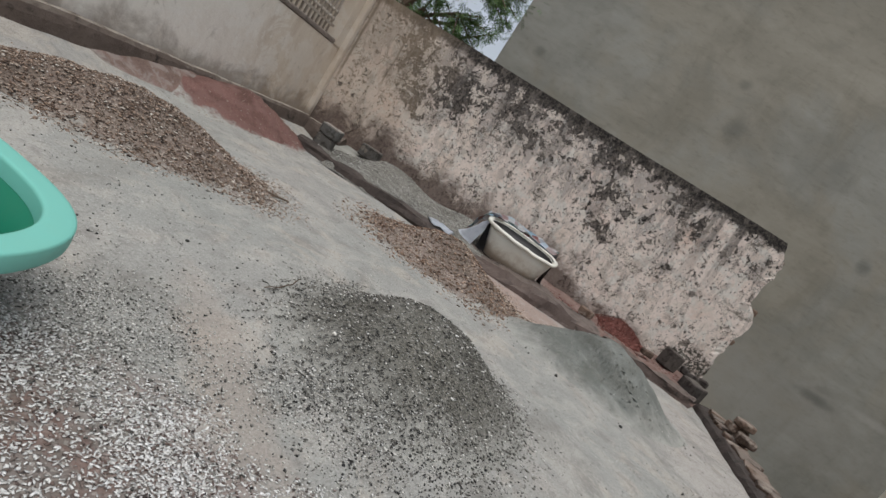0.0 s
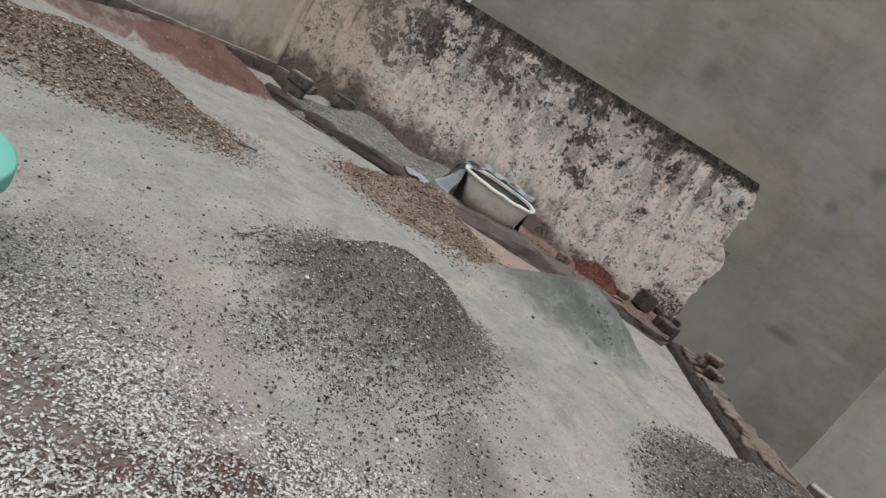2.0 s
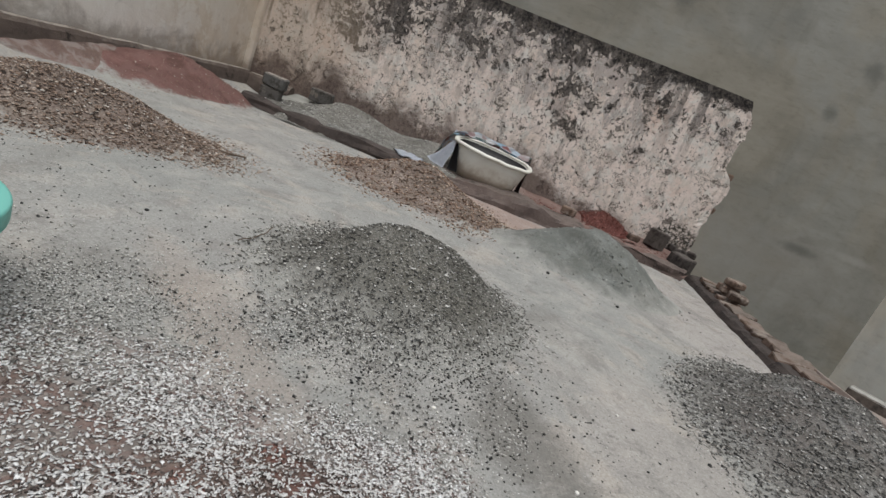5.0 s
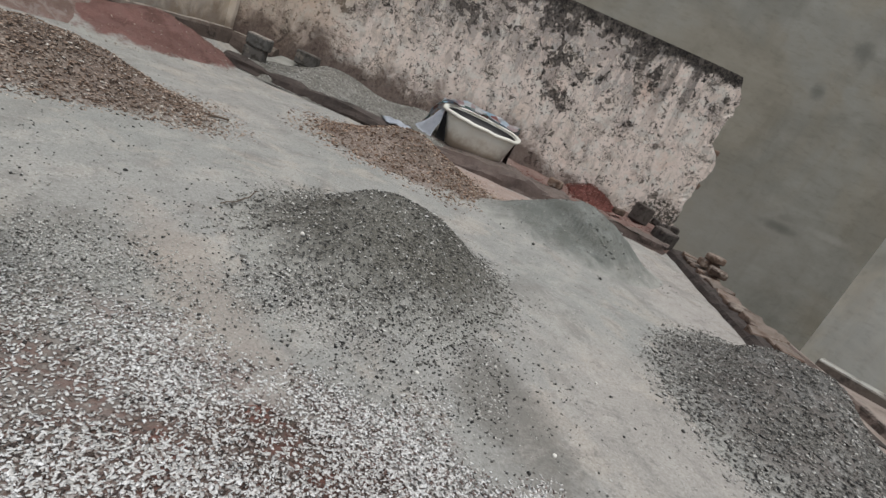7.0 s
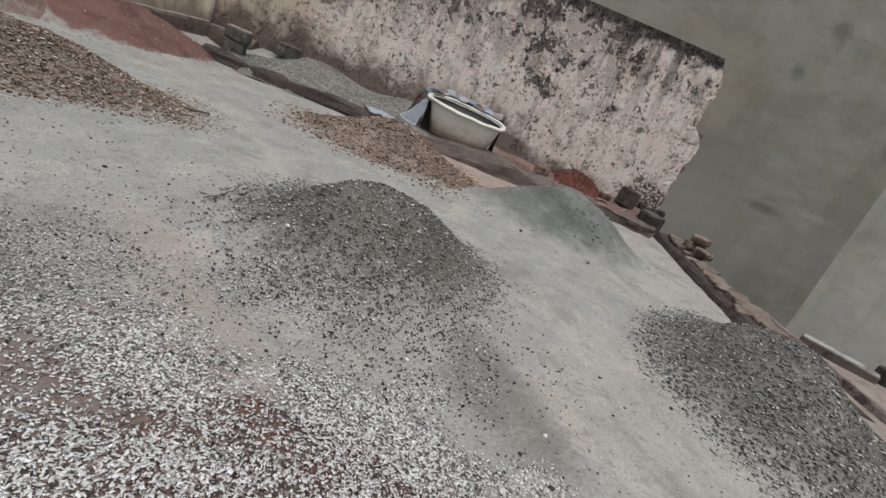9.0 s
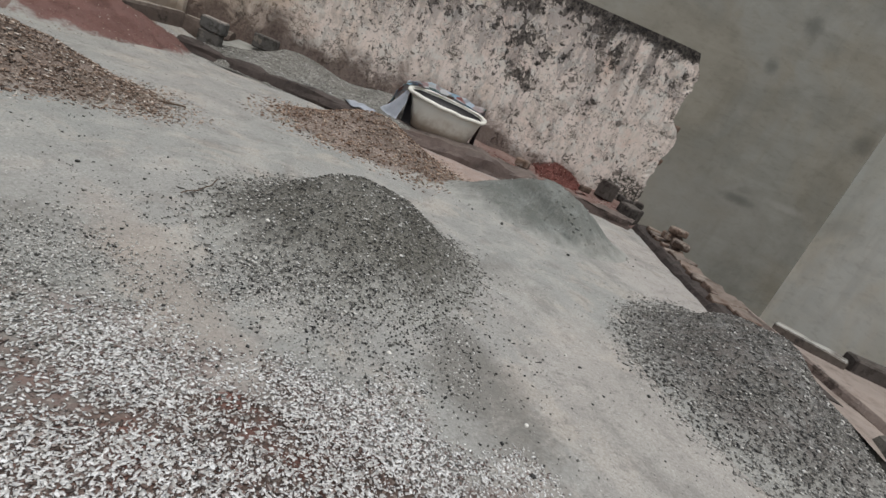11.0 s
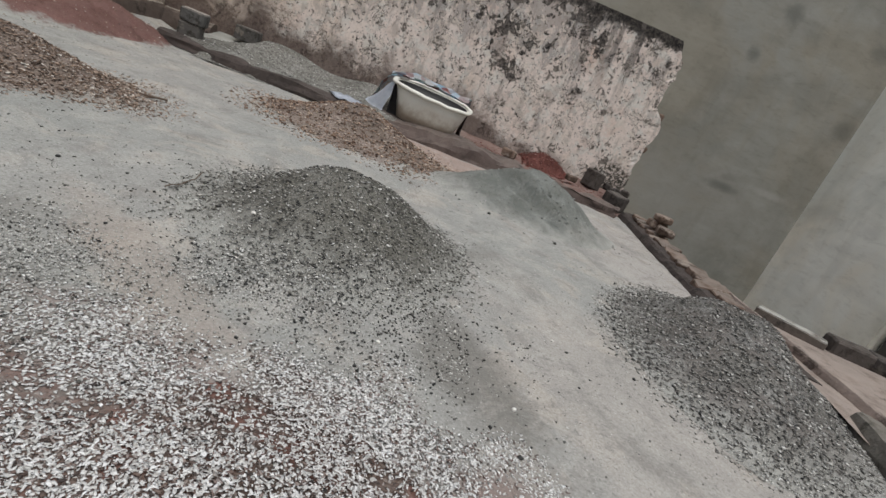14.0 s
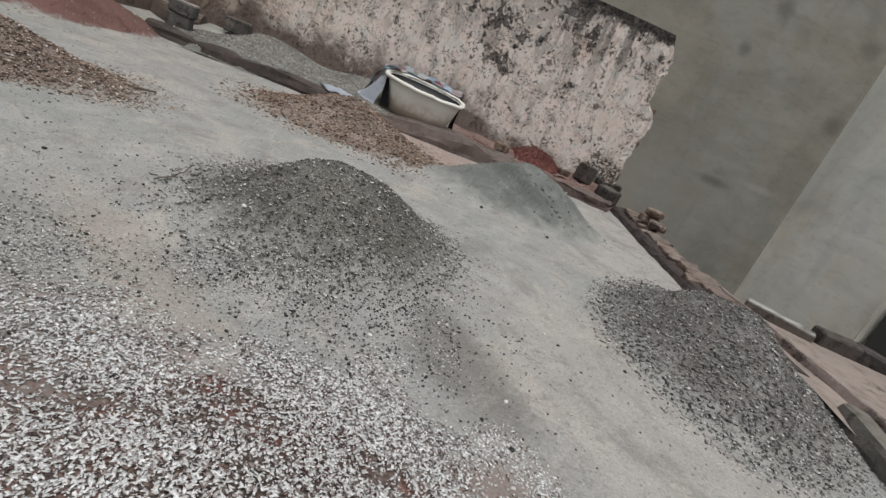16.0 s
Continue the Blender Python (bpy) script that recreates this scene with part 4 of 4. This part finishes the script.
def spread(n, lo, hi):
    """Chips within the spread's ragged edge, with bald patches."""
    x, y = RNG.uniform(-1.6, 0.75, n), RNG.uniform(-0.2, 1.2, n)
    edge = np.interp(x, [-1.6, -0.9, -0.75, -0.6, -0.42, -0.3, -0.2, -0.05, 0.06, 0.12, 0.2, 0.23, 0.3, 0.45, 0.55, 0.7], [0.55, 0.64, 0.7, 0.78, 0.85, 0.81, 0.79, 0.88, 0.87, 0.98, 0.98, 0.86, 0.8, 0.82, 0.75, 0.4])
    d = edge + 0.04 * wavy(x, y, 12.0, 41) - y
    chance = np.clip(0.45 + d / np.interp(x, [-0.8, -0.3, 0.0], [0.24, 0.2, 0.1]), 0.0, 1) * np.clip(0.76 + 0.58 * wavy(x, y, 7.5, 42), 0.33, 1)
    # reddish bald streaks, and the earth at the crown of the near heap
    for px, py, rx, ry, amount in ((-0.3, 0.56, 0.16, 0.035, 0.75), (-0.16, 0.755, 0.17, 0.025, 0.6), (0.16, 0.87, 0.03, 0.05, 0.5), (0.19, 0.6, 0.09, 0.07, 0.85), (0.42, 0.67, 0.06, 0.06, 0.85)):
        chance *= 1 - amount * np.exp(-((x - px) / rx) ** 2 - ((y - py) / ry) ** 2)
    chance *= np.hypot((x + 1.008) / 0.25, (y - 0.48) / 0.23) > 1
    keep = RNG.uniform(0, 1, n) < chance
    x, y = x[keep], y[keep]
    return x, y, np.maximum(np.maximum(WHITE.z(x, y), NEAR.z(x, y)), court(x, y)), lo + (hi - lo) * RNG.uniform(0, 1, len(x))


wx, wy, wz, ws = spread(225000, 0.0038, 0.0100)
inner = (NEAR.rho(wx, wy) < 0.85) & (RNG.uniform(0, 1, len(wx)) < 0.42)
chips("gravel", wx[~inner], wy[~inner], wz[~inner] + 0.1 * ws[~inner], ws[~inner], WHITE_CHIP, chip_spread, "", 0.4, 1.5, 0.25)
near_heap = NEAR.build("chip_heap", NEAR_BED, label="low mound of mixed white and brown stone chips", category="stone chips", group=RESTING)
chips("gravel", wx[inner], wy[inner], wz[inner] + 0.1 * ws[inner], ws[inner], MIXED_CHIP, near_heap, "", 0.4, 1.5, 0.25)


def loose(n, seed):
    """Stray grit over the yard, thicker near the camera side."""
    r = np.random.default_rng(seed)
    x, y = r.uniform(-2.6, 2.0, n), 0.4 + 4.3 * r.uniform(0, 1, n) ** 1.5
    return x, y, court(x, y)


def bald(x, y):
    """How far a swept strip of bare dust is free of chips."""
    mid = np.interp(x, [-0.95, -0.75, -0.53, -0.4, -0.27, -0.18], [1.18, 1.2, 1.08, 0.965, 0.88, 0.82])
    return 0.75 * np.exp(-((y - mid + 0.035 * wavy(x, y, 14.0, 91)) / 0.065) ** 2) * (x > -1.0) * (x < -0.16)


skirt_x, skirt_y = RNG.normal(-0.1, 0.36, 13000), RNG.normal(1.1, 0.2, 13000)
keep = (skirt_x < 0.35) & (skirt_y > 0.6) & (wavy(skirt_x, skirt_y, 8.0, 77) > RNG.uniform(-0.9, 0.5, 13000))
more_x, more_y = RNG.normal(-0.74, 0.24, 9000), RNG.normal(0.86, 0.13, 9000)
more = (wavy(more_x, more_y, 8.0, 78) > RNG.uniform(-1.4, 0.6, 9000)) & (more_y > 0.6)
skirt_x, skirt_y = np.r_[skirt_x[keep], more_x[more]], np.r_[skirt_y[keep], more_y[more]]
swept = bald(skirt_x, skirt_y) < RNG.uniform(0, 1, len(skirt_x))
skirt_x, skirt_y = skirt_x[swept], skirt_y[swept]
skirt_z = np.maximum(np.maximum(court(skirt_x, skirt_y), MID.z(skirt_x, skirt_y)), np.maximum(WHITE.z(skirt_x, skirt_y), NEAR.z(skirt_x, skirt_y)))
skirt = chips("mixed_chips", skirt_x, skirt_y, skirt_z + 0.001, 0.0032 + 0.0075 * RNG.uniform(0, 1, len(skirt_x)) ** 1.5, PALE_CHIP)
tagged(skirt, "pale and grey chips strewn between the heaps", "stone chips", kind="stuff")
x, y, z = loose(12000, 5)
grit = chips("loose_grit", x, y, z + 0.001, 0.0022 + 0.010 * RNG.uniform(0, 1, len(x)) ** 4, DARK_CHIP)
tagged(grit, "scattered grit and pebbles over the yard", "grit", kind="stuff")
px, py = RNG.normal(-0.45, 0.65, 1500), RNG.normal(1.15, 0.42, 1500)
keep = (py > 0.55) & (px < 0.45) & (wavy(px, py, 10.0, 83) > RNG.uniform(-1.0, 0.6, 1500))
px, py = np.r_[px[keep], RNG.normal(0.02, 0.26, 1500)], np.r_[py[keep], RNG.normal(1.22, 0.17, 1500)]
keep = bald(px, py) < RNG.uniform(0, 1, len(px))
px, py = px[keep], py[keep]
grit = chips("dark_grit", px, py, np.maximum(np.maximum(court(px, py), MID.z(px, py)), WHITE.z(px, py)) + 0.002, 0.004 + 0.010 * RNG.uniform(0, 1, len(px)) ** 2, BLACK_CHIP)
tagged(grit, "small black stones strewn over the yard", "grit", kind="stuff")

# ---- blocks and bricks ----
def block(name, size, m, material, label, seed, group="loose blocks"):
    ob = part(name, rough_box(*size, seed, 0.008, 0.012, 1), material)
    ob.matrix_basis = m
    return tagged(ob, label, "brick" if "brick" in name else "block", group)


block("concrete_block", (0.18, 0.16, 0.125), pose(-2.27, 4.66, 0.085, 0, 0, 8), BLOCK, "rough grey block lying on the kerb", 1)
block("concrete_block", (0.195, 0.17, 0.115), pose(-2.262, 4.66, 0.209, 0, 2, 4), PALE_BLOCK, "grey block stacked on another block", 2)
block("concrete_block", (0.24, 0.12, 0.14), pose(-2.06, 5.36, 0.17, 0, 0, -4), BLOCK, "grey block leaning near the wall", 3)
block("half_brick", (0.14, 0.11, 0.08), pose(0.8, 4.9, 0.14, 0, 0, -18), BRICK, "worn half brick on the kerb", 4)
block("half_brick", (0.12, 0.08, 0.06), pose(1.52, 5.05, 0.14, 0, 0, 25), BRICK, "broken brick among red rubble", 5)
block("stone_block", (0.17, 0.15, 0.19), pose(1.8, 5.27, 0.13, 0, 6, 28), STONE, "dark squared stone by the broken wall", 6)
block("stone_block", (0.2, 0.19, 0.17), pose(2.03, 5.02, 0.03, 4, 0, 30), STONE, "dark stone at the corner of the kerbs", 7)

# ---- broken brick footing along the open side ----
def footing():
    ob = long_kerb("kerb_east", 3.1, 0.27, 0.068, 12.0, LOW_KERB, "remains of a brick footing along the yard edge", 0.45)
    ob.matrix_basis = pose(2.25, 4.95, 0, 0, 0, -96.3)
    y = 4.75
    n = 0
    while y > 1.98:
        x = 2.265 - (4.95 - y) * 0.11
        bit = part("brick", rough_box(random.uniform(0.13, 0.24), random.uniform(0.08, 0.12), random.uniform(0.045, 0.07), n, 0.012, 0.006), BRICK, None)
        bit.parent = ob
        bit.matrix_parent_inverse = ob.matrix_basis.inverted()
        bit.matrix_basis = pose(x + random.uniform(-0.02, 0.035), y, 0.026 + random.uniform(0, 0.014), random.uniform(0, 11), random.uniform(-6, 4), random.uniform(-18, 8))
        y -= random.uniform(0.1, 0.15)
        n += 1
    return ob


kerb_east = footing()
# Moss and the inner edge's shadow are both put into this mortar colour.
MOSSY = kerb_material("mossy_shaded_mortar", (90, 86, 79), (118, 113, 105), (62, 60, 53), (142, 135, 125), 0.5)
kerb_low = long_kerb("kerb_east_low", 1.3, 0.13, 0.085, 21.0, MOSSY, "dark mossy mortar kerb along the worn path", 0.5)
kerb_low.matrix_basis = pose(2.04, 1.62, 0, 0, 0, -105)
ridge = long_kerb("mortar_ridge", 2.0, 0.05, 0.088, 33.0, PATHMAT, "thin standing mortar edge", 0.3)
ridge.matrix_basis = pose(2.2, 3.05, 0, 0, 0, -91.5)
del ridge["category"], ridge["kind"]
ridge.parent = kerb_east
ridge.matrix_parent_inverse = kerb_east.matrix_basis.inverted()
for n, (x, y, z, rz) in enumerate([(2.23, 4.35, 0.115, 20), (2.25, 4.33, 0.18, 32), (2.2, 4.08, 0.11, -10)]):
    block("brick", (0.19 - 0.04 * (n == 2), 0.1, 0.062), pose(x, y, z, 4, 0, rz), BRICK, "chipped old brick lying on the footing", 20 + n, "loose bricks on the footing")

# worn path and stones beyond the footing
path = sheet("pavement", np.linspace(0, 1, 22), np.linspace(-0.6, 2.85, 60), lambda x, y: 0.05 + 0.02 * wavy(x * 1.2 + y * 0.2, y, 4.0, 31), PATHMAT)
for v in path.data.vertices:
    outer = 2.36 + 1.0 * min(1.0, max(0.0, (2.85 - v.co.y) / 0.5))
    v.co.x = 2.1 - (4.95 - v.co.y) * 0.05 + v.co.x * (outer - 2.1 + (4.95 - v.co.y) * 0.05)
tagged(path, "worn pinkish cement strip outside the footing", "path", kind="structure")
# The slab's front shadow is its dark base colour; upward faces turn pale.
SLAB = kerb_material("shade_sided_cement_slab", (92, 84, 77), (110, 101, 93), (70, 64, 60), (176, 174, 166), 1.0)
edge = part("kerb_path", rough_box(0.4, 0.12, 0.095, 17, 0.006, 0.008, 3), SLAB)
edge.matrix_basis = pose(2.475, 2.69, 0.005, 0, 0, -42)
tagged(edge, "crisp cement edging slab beside the path", "kerb", kind="structure")
for n in range(4):
    block("stone_block", (0.24, 0.16, 0.12), pose(2.8 + 0.21 * n, 2.6 - 0.07 * n, 0.012 - 0.004 * n, 0, random.uniform(-5, 5), -20 + random.uniform(-8, 8)), STONE, "dark edging stone beside the path", 60 + n, "edging stones")


# ---- tub with draped sheet ----
def oval(a, b, n=56, power=2.9):
    out = []
    for i in range(n):
        t = 2 * math.pi * i / n
        c, s = math.cos(t), math.sin(t)
        out.append((a * abs(c) ** (2 / power) * (1 if c > 0 else -1), b * abs(s) ** (2 / power) * (1 if s > 0 else -1)))
    return out


def loft(rings, power=2.9, n=56, cap_first=True, cap_last=True):
    bm = bmesh.new()
    made = [[bm.verts.new((px, py, z)) for px, py in oval(a, b, n, power)] for a, b, z in rings]
    for p, q in zip(made, made[1:]):
        for i in range(n):
            bm.faces.new((p[i], p[(i + 1) % n], q[(i + 1) % n], q[i]))
    if cap_first:
        bm.faces.new(made[0])
    if cap_last:
        bm.faces.new(made[-1])
    return bm


def bath_tub():
    root = thing("plastic_tub", -0.1, 4.85, 0.128, 3, label="stained cream plastic tub set on the kerb", category="tub")
    root.matrix_basis = pose(-0.1, 4.85, 0.122, 9, 2, 3) @ Matrix.Scale(1.07, 4)
    part("body", loft([(0.245, 0.125, 0.0), (0.275, 0.15, 0.012), (0.3, 0.168, 0.09), (0.325, 0.182, 0.19), (0.343, 0.194, 0.272),
                       (0.33, 0.182, 0.273), (0.312, 0.168, 0.18), (0.285, 0.15, 0.04), (0.25, 0.125, 0.025)], 2.6), CREAM, root, smooth=True)
    rim = loft([(0.34, 0.191, 0.262), (0.362, 0.212, 0.264), (0.375, 0.224, 0.276), (0.372, 0.221, 0.29), (0.352, 0.202, 0.295), (0.334, 0.185, 0.285)],
                     2.6, cap_first=False, cap_last=False)
    for v in rim.verts:
        v.co.z += 0.008 * noise.noise((v.co.x * 9, v.co.y * 9, 2.0))
        v.co.y *= 1 + 0.05 * noise.noise((v.co.x * 11, 4.0, 1.0))
    part("rim", rim, CREAM, root, "wavy cream rim", smooth=True)
    # Lining added to give the tub's inside its dark band.
    part("dark_lining", loft([(0.327, 0.179, 0.27), (0.308, 0.164, 0.2), (0.1, 0.06, 0.215)], 2.6, cap_first=False), DARK_FILL, root, "dark lining added inside the tub", smooth=True)
    return root


bath_tub()


def draped(name, rows, material, label, category, crumple=0.012, seed=0, cuts=5):
    """A thin crumpled sheet lofted through rows of points."""
    bm = bmesh.new()
    grid = [[Vector(p) for p in row] for row in rows]
    fine = []
    for r0, r1 in zip(grid, grid[1:]):
        for i in range(cuts):
            fine.append([a.lerp(b, i / cuts) for a, b in zip(r0, r1)])
    fine.append(grid[-1])
    full = []
    for row in fine:
        line = []
        for a, b in zip(row, row[1:]):
            line += [a.lerp(b, i / cuts) for i in range(cuts)]
        full.append(line + [row[-1]])
    verts = [[bm.verts.new(p + Vector(noise.noise_vector(p * 14 + Vector((seed, 0, 0)))) * crumple) for p in line] for line in full]
    for a, b in zip(verts, verts[1:]):
        for i in range(len(a) - 1):
            bm.faces.new((a[i], a[i + 1], b[i + 1], b[i]))
    bmesh.ops.solidify(bm, geom=bm.faces[:], thickness=0.004)
    return tagged(part(name, bm, material, smooth=True), label, category)


draped("plastic_sheet", [
    [(-0.62, 4.84, 0.2), (-0.56, 5.02, 0.36), (-0.32, 5.13, 0.45), (0.0, 5.14, 0.45), (0.27, 5.11, 0.42)],
    [(-0.58, 4.8, 0.36), (-0.52, 4.93, 0.485), (-0.32, 5.09, 0.535), (0.0, 5.1, 0.525), (0.28, 5.06, 0.505)],
    [(-0.52, 4.75, 0.44), (-0.44, 4.84, 0.48), (-0.3, 5.0, 0.482), (0.0, 5.01, 0.475), (0.25, 4.98, 0.462)]], SHEET,
    "crumpled printed plastic sheet draped over the tub", "plastic sheet", 0.022, 2)
draped("plastic_film", [
    [(-0.47, 4.76, 0.425), (-0.45, 4.71, 0.42), (-0.44, 4.68, 0.415)],
    [(-0.56, 4.76, 0.28), (-0.51, 4.69, 0.28), (-0.45, 4.66, 0.3)],
    [(-0.67, 4.75, 0.155), (-0.57, 4.67, 0.13), (-0.48, 4.645, 0.12)]], WHITE_SHEET,
    "white plastic film hanging from the end of the tub", "plastic sheet", 0.012, 5)
# Dark sheet added where the gap between film and tub lies in shade.
draped("plastic_film", [
    [(-0.455, 4.74, 0.40), (-0.43, 4.67, 0.405)],
    [(-0.45, 4.72, 0.27), (-0.385, 4.66, 0.26)],
    [(-0.44, 4.7, 0.13), (-0.34, 4.665, 0.13)]], DARK_FILL,
    "dark sheet standing for the shaded gap behind the white film", "plastic sheet", 0.008, 8)
draped("plastic_film", [
    [(0.265, 4.9, 0.38), (0.282, 4.84, 0.38)],
    [(0.25, 4.89, 0.27), (0.275, 4.82, 0.26)],
    [(0.235, 4.88, 0.145), (0.275, 4.8, 0.14)]], GREY_SHEET,
    "strip of pale film hanging at the tub's other end", "plastic sheet", 0.01, 9)
draped("plastic_bag", [
    [(-0.95, 4.58, 0.125), (-0.8, 4.58, 0.145), (-0.66, 4.57, 0.135)],
    [(-0.93, 4.51, 0.13), (-0.79, 4.51, 0.16), (-0.65, 4.51, 0.135)],
    [(-0.89, 4.45, 0.115), (-0.78, 4.45, 0.12), (-0.67, 4.45, 0.11)]], WHITE_SHEET,
    "flattened white plastic bag on the kerb", "plastic bag", 0.02, 11)


# ---- green basin ----
def basin():
    root = thing("plastic_basin", -1.008, 0.48, 0.0, -6, label="mint green plastic basin standing on the ground", category="basin")
    part("body", loft([(0.2, 0.18, 0.002), (0.222, 0.2, 0.01), (0.266, 0.244, 0.14), (0.292, 0.27, 0.22), (0.28, 0.258, 0.222), (0.258, 0.236, 0.14), (0.214, 0.194, 0.05)], 2.8), SHADED_GREEN, root, "green body darkened for its dim inside", smooth=True)
    part("rim", loft([(0.294, 0.272, 0.212), (0.322, 0.3, 0.213), (0.328, 0.306, 0.214), (0.33, 0.308, 0.217), (0.331, 0.309, 0.222), (0.331, 0.309, 0.248), (0.33, 0.308, 0.252), (0.327, 0.305, 0.254), (0.32, 0.298, 0.2545),
                      (0.29, 0.268, 0.256), (0.284, 0.262, 0.2555), (0.281, 0.259, 0.253), (0.28, 0.258, 0.248), (0.279, 0.257, 0.22)],
                     2.8, 72, cap_first=False, cap_last=False), GREEN, root, "broad flat rim", smooth=True)
    return root


basin()


# ---- tree behind the wall ----
def tree(x, y):
    root = thing("tree", x, y, 0, label="fine-leaved green tree behind the yard wall", category="tree")
    r = random.Random(4)
    bm = bmesh.new()

    def limb(a, b, ra, rb):
        d = (b - a)
        q = d.to_track_quat("Z", "Y").to_matrix().to_4x4()
        bmesh.ops.create_cone(bm, segments=8, radius1=ra, radius2=rb, depth=d.length, matrix=Matrix.Translation((a + b) / 2) @ q)

    tips = []
    limb(Vector((0, 0, 0)), Vector((0.1, 0.05, 1.6)), 0.13, 0.1)
    limb(Vector((0.1, 0.05, 1.6)), Vector((0.0, 0, 3.0)), 0.1, 0.07)
    for n in range(16):
        a = Vector((0.05, 0, r.uniform(1.8, 3.1)))
        ang = r.uniform(0, 6.28) if n > 8 else r.uniform(-0.8, 0.5)
        out = 0.55 if n > 8 else r.uniform(0.5, 1.25)
        mid = a + Vector((math.cos(ang) * out, math.sin(ang) * 0.55, r.uniform(0.1, 0.6)))
        limb(a, mid, 0.04, 0.025)
        for k in range(5):
            ang2 = ang + r.uniform(-0.9, 0.9)
            tip = mid + Vector((math.cos(ang2) * r.uniform(0.2, 0.65), math.sin(ang2) * 0.5, r.uniform(-0.45, 0.4)))
            limb(mid, tip, 0.016, 0.006)
            tips.append((mid, tip))
    part("trunk", bm, BARK, root)
    co, faces = [], []
    for mid, tip in tips:
        for k in range(26):
            p = mid.lerp(tip, r.uniform(0.35, 1.15)) + Vector([r.gauss(0, 0.06) for _ in range(3)])
            stem = Vector((r.uniform(-1, 1), r.uniform(-1, 1), r.uniform(-1.2, 0.3))).normalized()
            side = stem.cross(Vector((r.uniform(-1, 1), r.uniform(-1, 1), 1))).normalized()
            for j in range(5):
                for s in (-1, 1):
                    b = p + stem * 0.028 * j
                    e = b + (side * s * 0.8 + stem * 0.6) * 0.055
                    w = stem * 0.009
                    i = len(co)
                    co += [b - w * 0.3, (b + e) / 2 - w, e, (b + e) / 2 + w]
                    faces.append((i, i + 1, i + 2, i + 3))
    finish("crown", quads("crown", np.array([tuple(v) for v in co]), np.array(faces)), LEAF, root, "many small narrow leaves")
    return root


tree(-3.75, 7.7)


# ---- twig ----
def twig():
    bm = bmesh.new()
    pts = [Vector((-0.7 + 0.02 * math.sin(i * 0.31), 1.49 + 0.025 * i, 0.01 + 0.003 * math.sin(i * 1.7))) for i in range(11)]
    for a, b in zip(pts, pts[1:]):
        bmesh.ops.create_cone(bm, cap_ends=True, segments=6, radius1=0.0022, radius2=0.002, depth=(b - a).length * 1.1,
                              matrix=Matrix.Translation((a + b) / 2) @ (b - a).to_track_quat("Z", "Y").to_matrix().to_4x4())
    return tagged(part("twig", bm, TWIG), "thin dry twig lying on the dusty ground", "twig")


twig()


# ---- single pebbles and a stick ----
def pebble(x, y, size, material, label, seed):
    bm = bmesh.new()
    bmesh.ops.create_icosphere(bm, subdivisions=2, radius=size / 2)
    for v in bm.verts:
        v.co += Vector(noise.noise_vector(v.co * 60 + Vector((seed * 5.3, 0, 0)))) * size * 0.16
        v.co.z *= 0.7
    ob = part("pebble", bm, material)
    z = float(max(court(np.array(x), np.array(y)), MID.z(np.array(x), np.array(y)), DUST.z(np.array(x), np.array(y))))
    ob.matrix_basis = pose(x, y, z + size * 0.22, 0, 0, seed * 40)
    return tagged(ob, label, "pebble", "single pebbles")


PALE_STONE = plain("pale_stone", (226, 222, 214), 0.7)
BLACK_STONE = plain("black_stone", (56, 55, 53), 0.8)
for n, (x, y, size) in enumerate([(-0.385, 1.4, 0.014), (0.465, 0.957, 0.013), (0.1, 1.05, 0.012), (0.66, 1.42, 0.009)]):
    pebble(x, y, size, PALE_STONE, "small pale pebble lying among the grit", n + 1)
for n, (x, y, size) in enumerate([(0.94, 1.35, 0.013), (0.525, 2.862, 0.022), (0.46, 0.79, 0.014), (-0.998, 1.432, 0.014), (0.695, 1.36, 0.01), (0.95, 2.78, 0.02)]):
    pebble(x, y, size, BLACK_STONE, "small dark pebble on the dusty ground", n + 11)


def stick():
    bm = bmesh.new()
    pts = [Vector((-1.46 + 0.03 * i, 2.4 + 0.022 * i + 0.01 * math.sin(i * 1.3), 0.013)) for i in range(7)]
    for a, c in zip(pts, pts[1:]):
        bmesh.ops.create_cone(bm, cap_ends=True, segments=6, radius1=0.0055, radius2=0.005, depth=(c - a).length * 1.1,
                              matrix=Matrix.Translation((a + c) / 2) @ (c - a).to_track_quat("Z", "Y").to_matrix().to_4x4())
    return tagged(part("stick", bm, TWIG), "short dark stick at the foot of the brown heap", "stick")


stick()
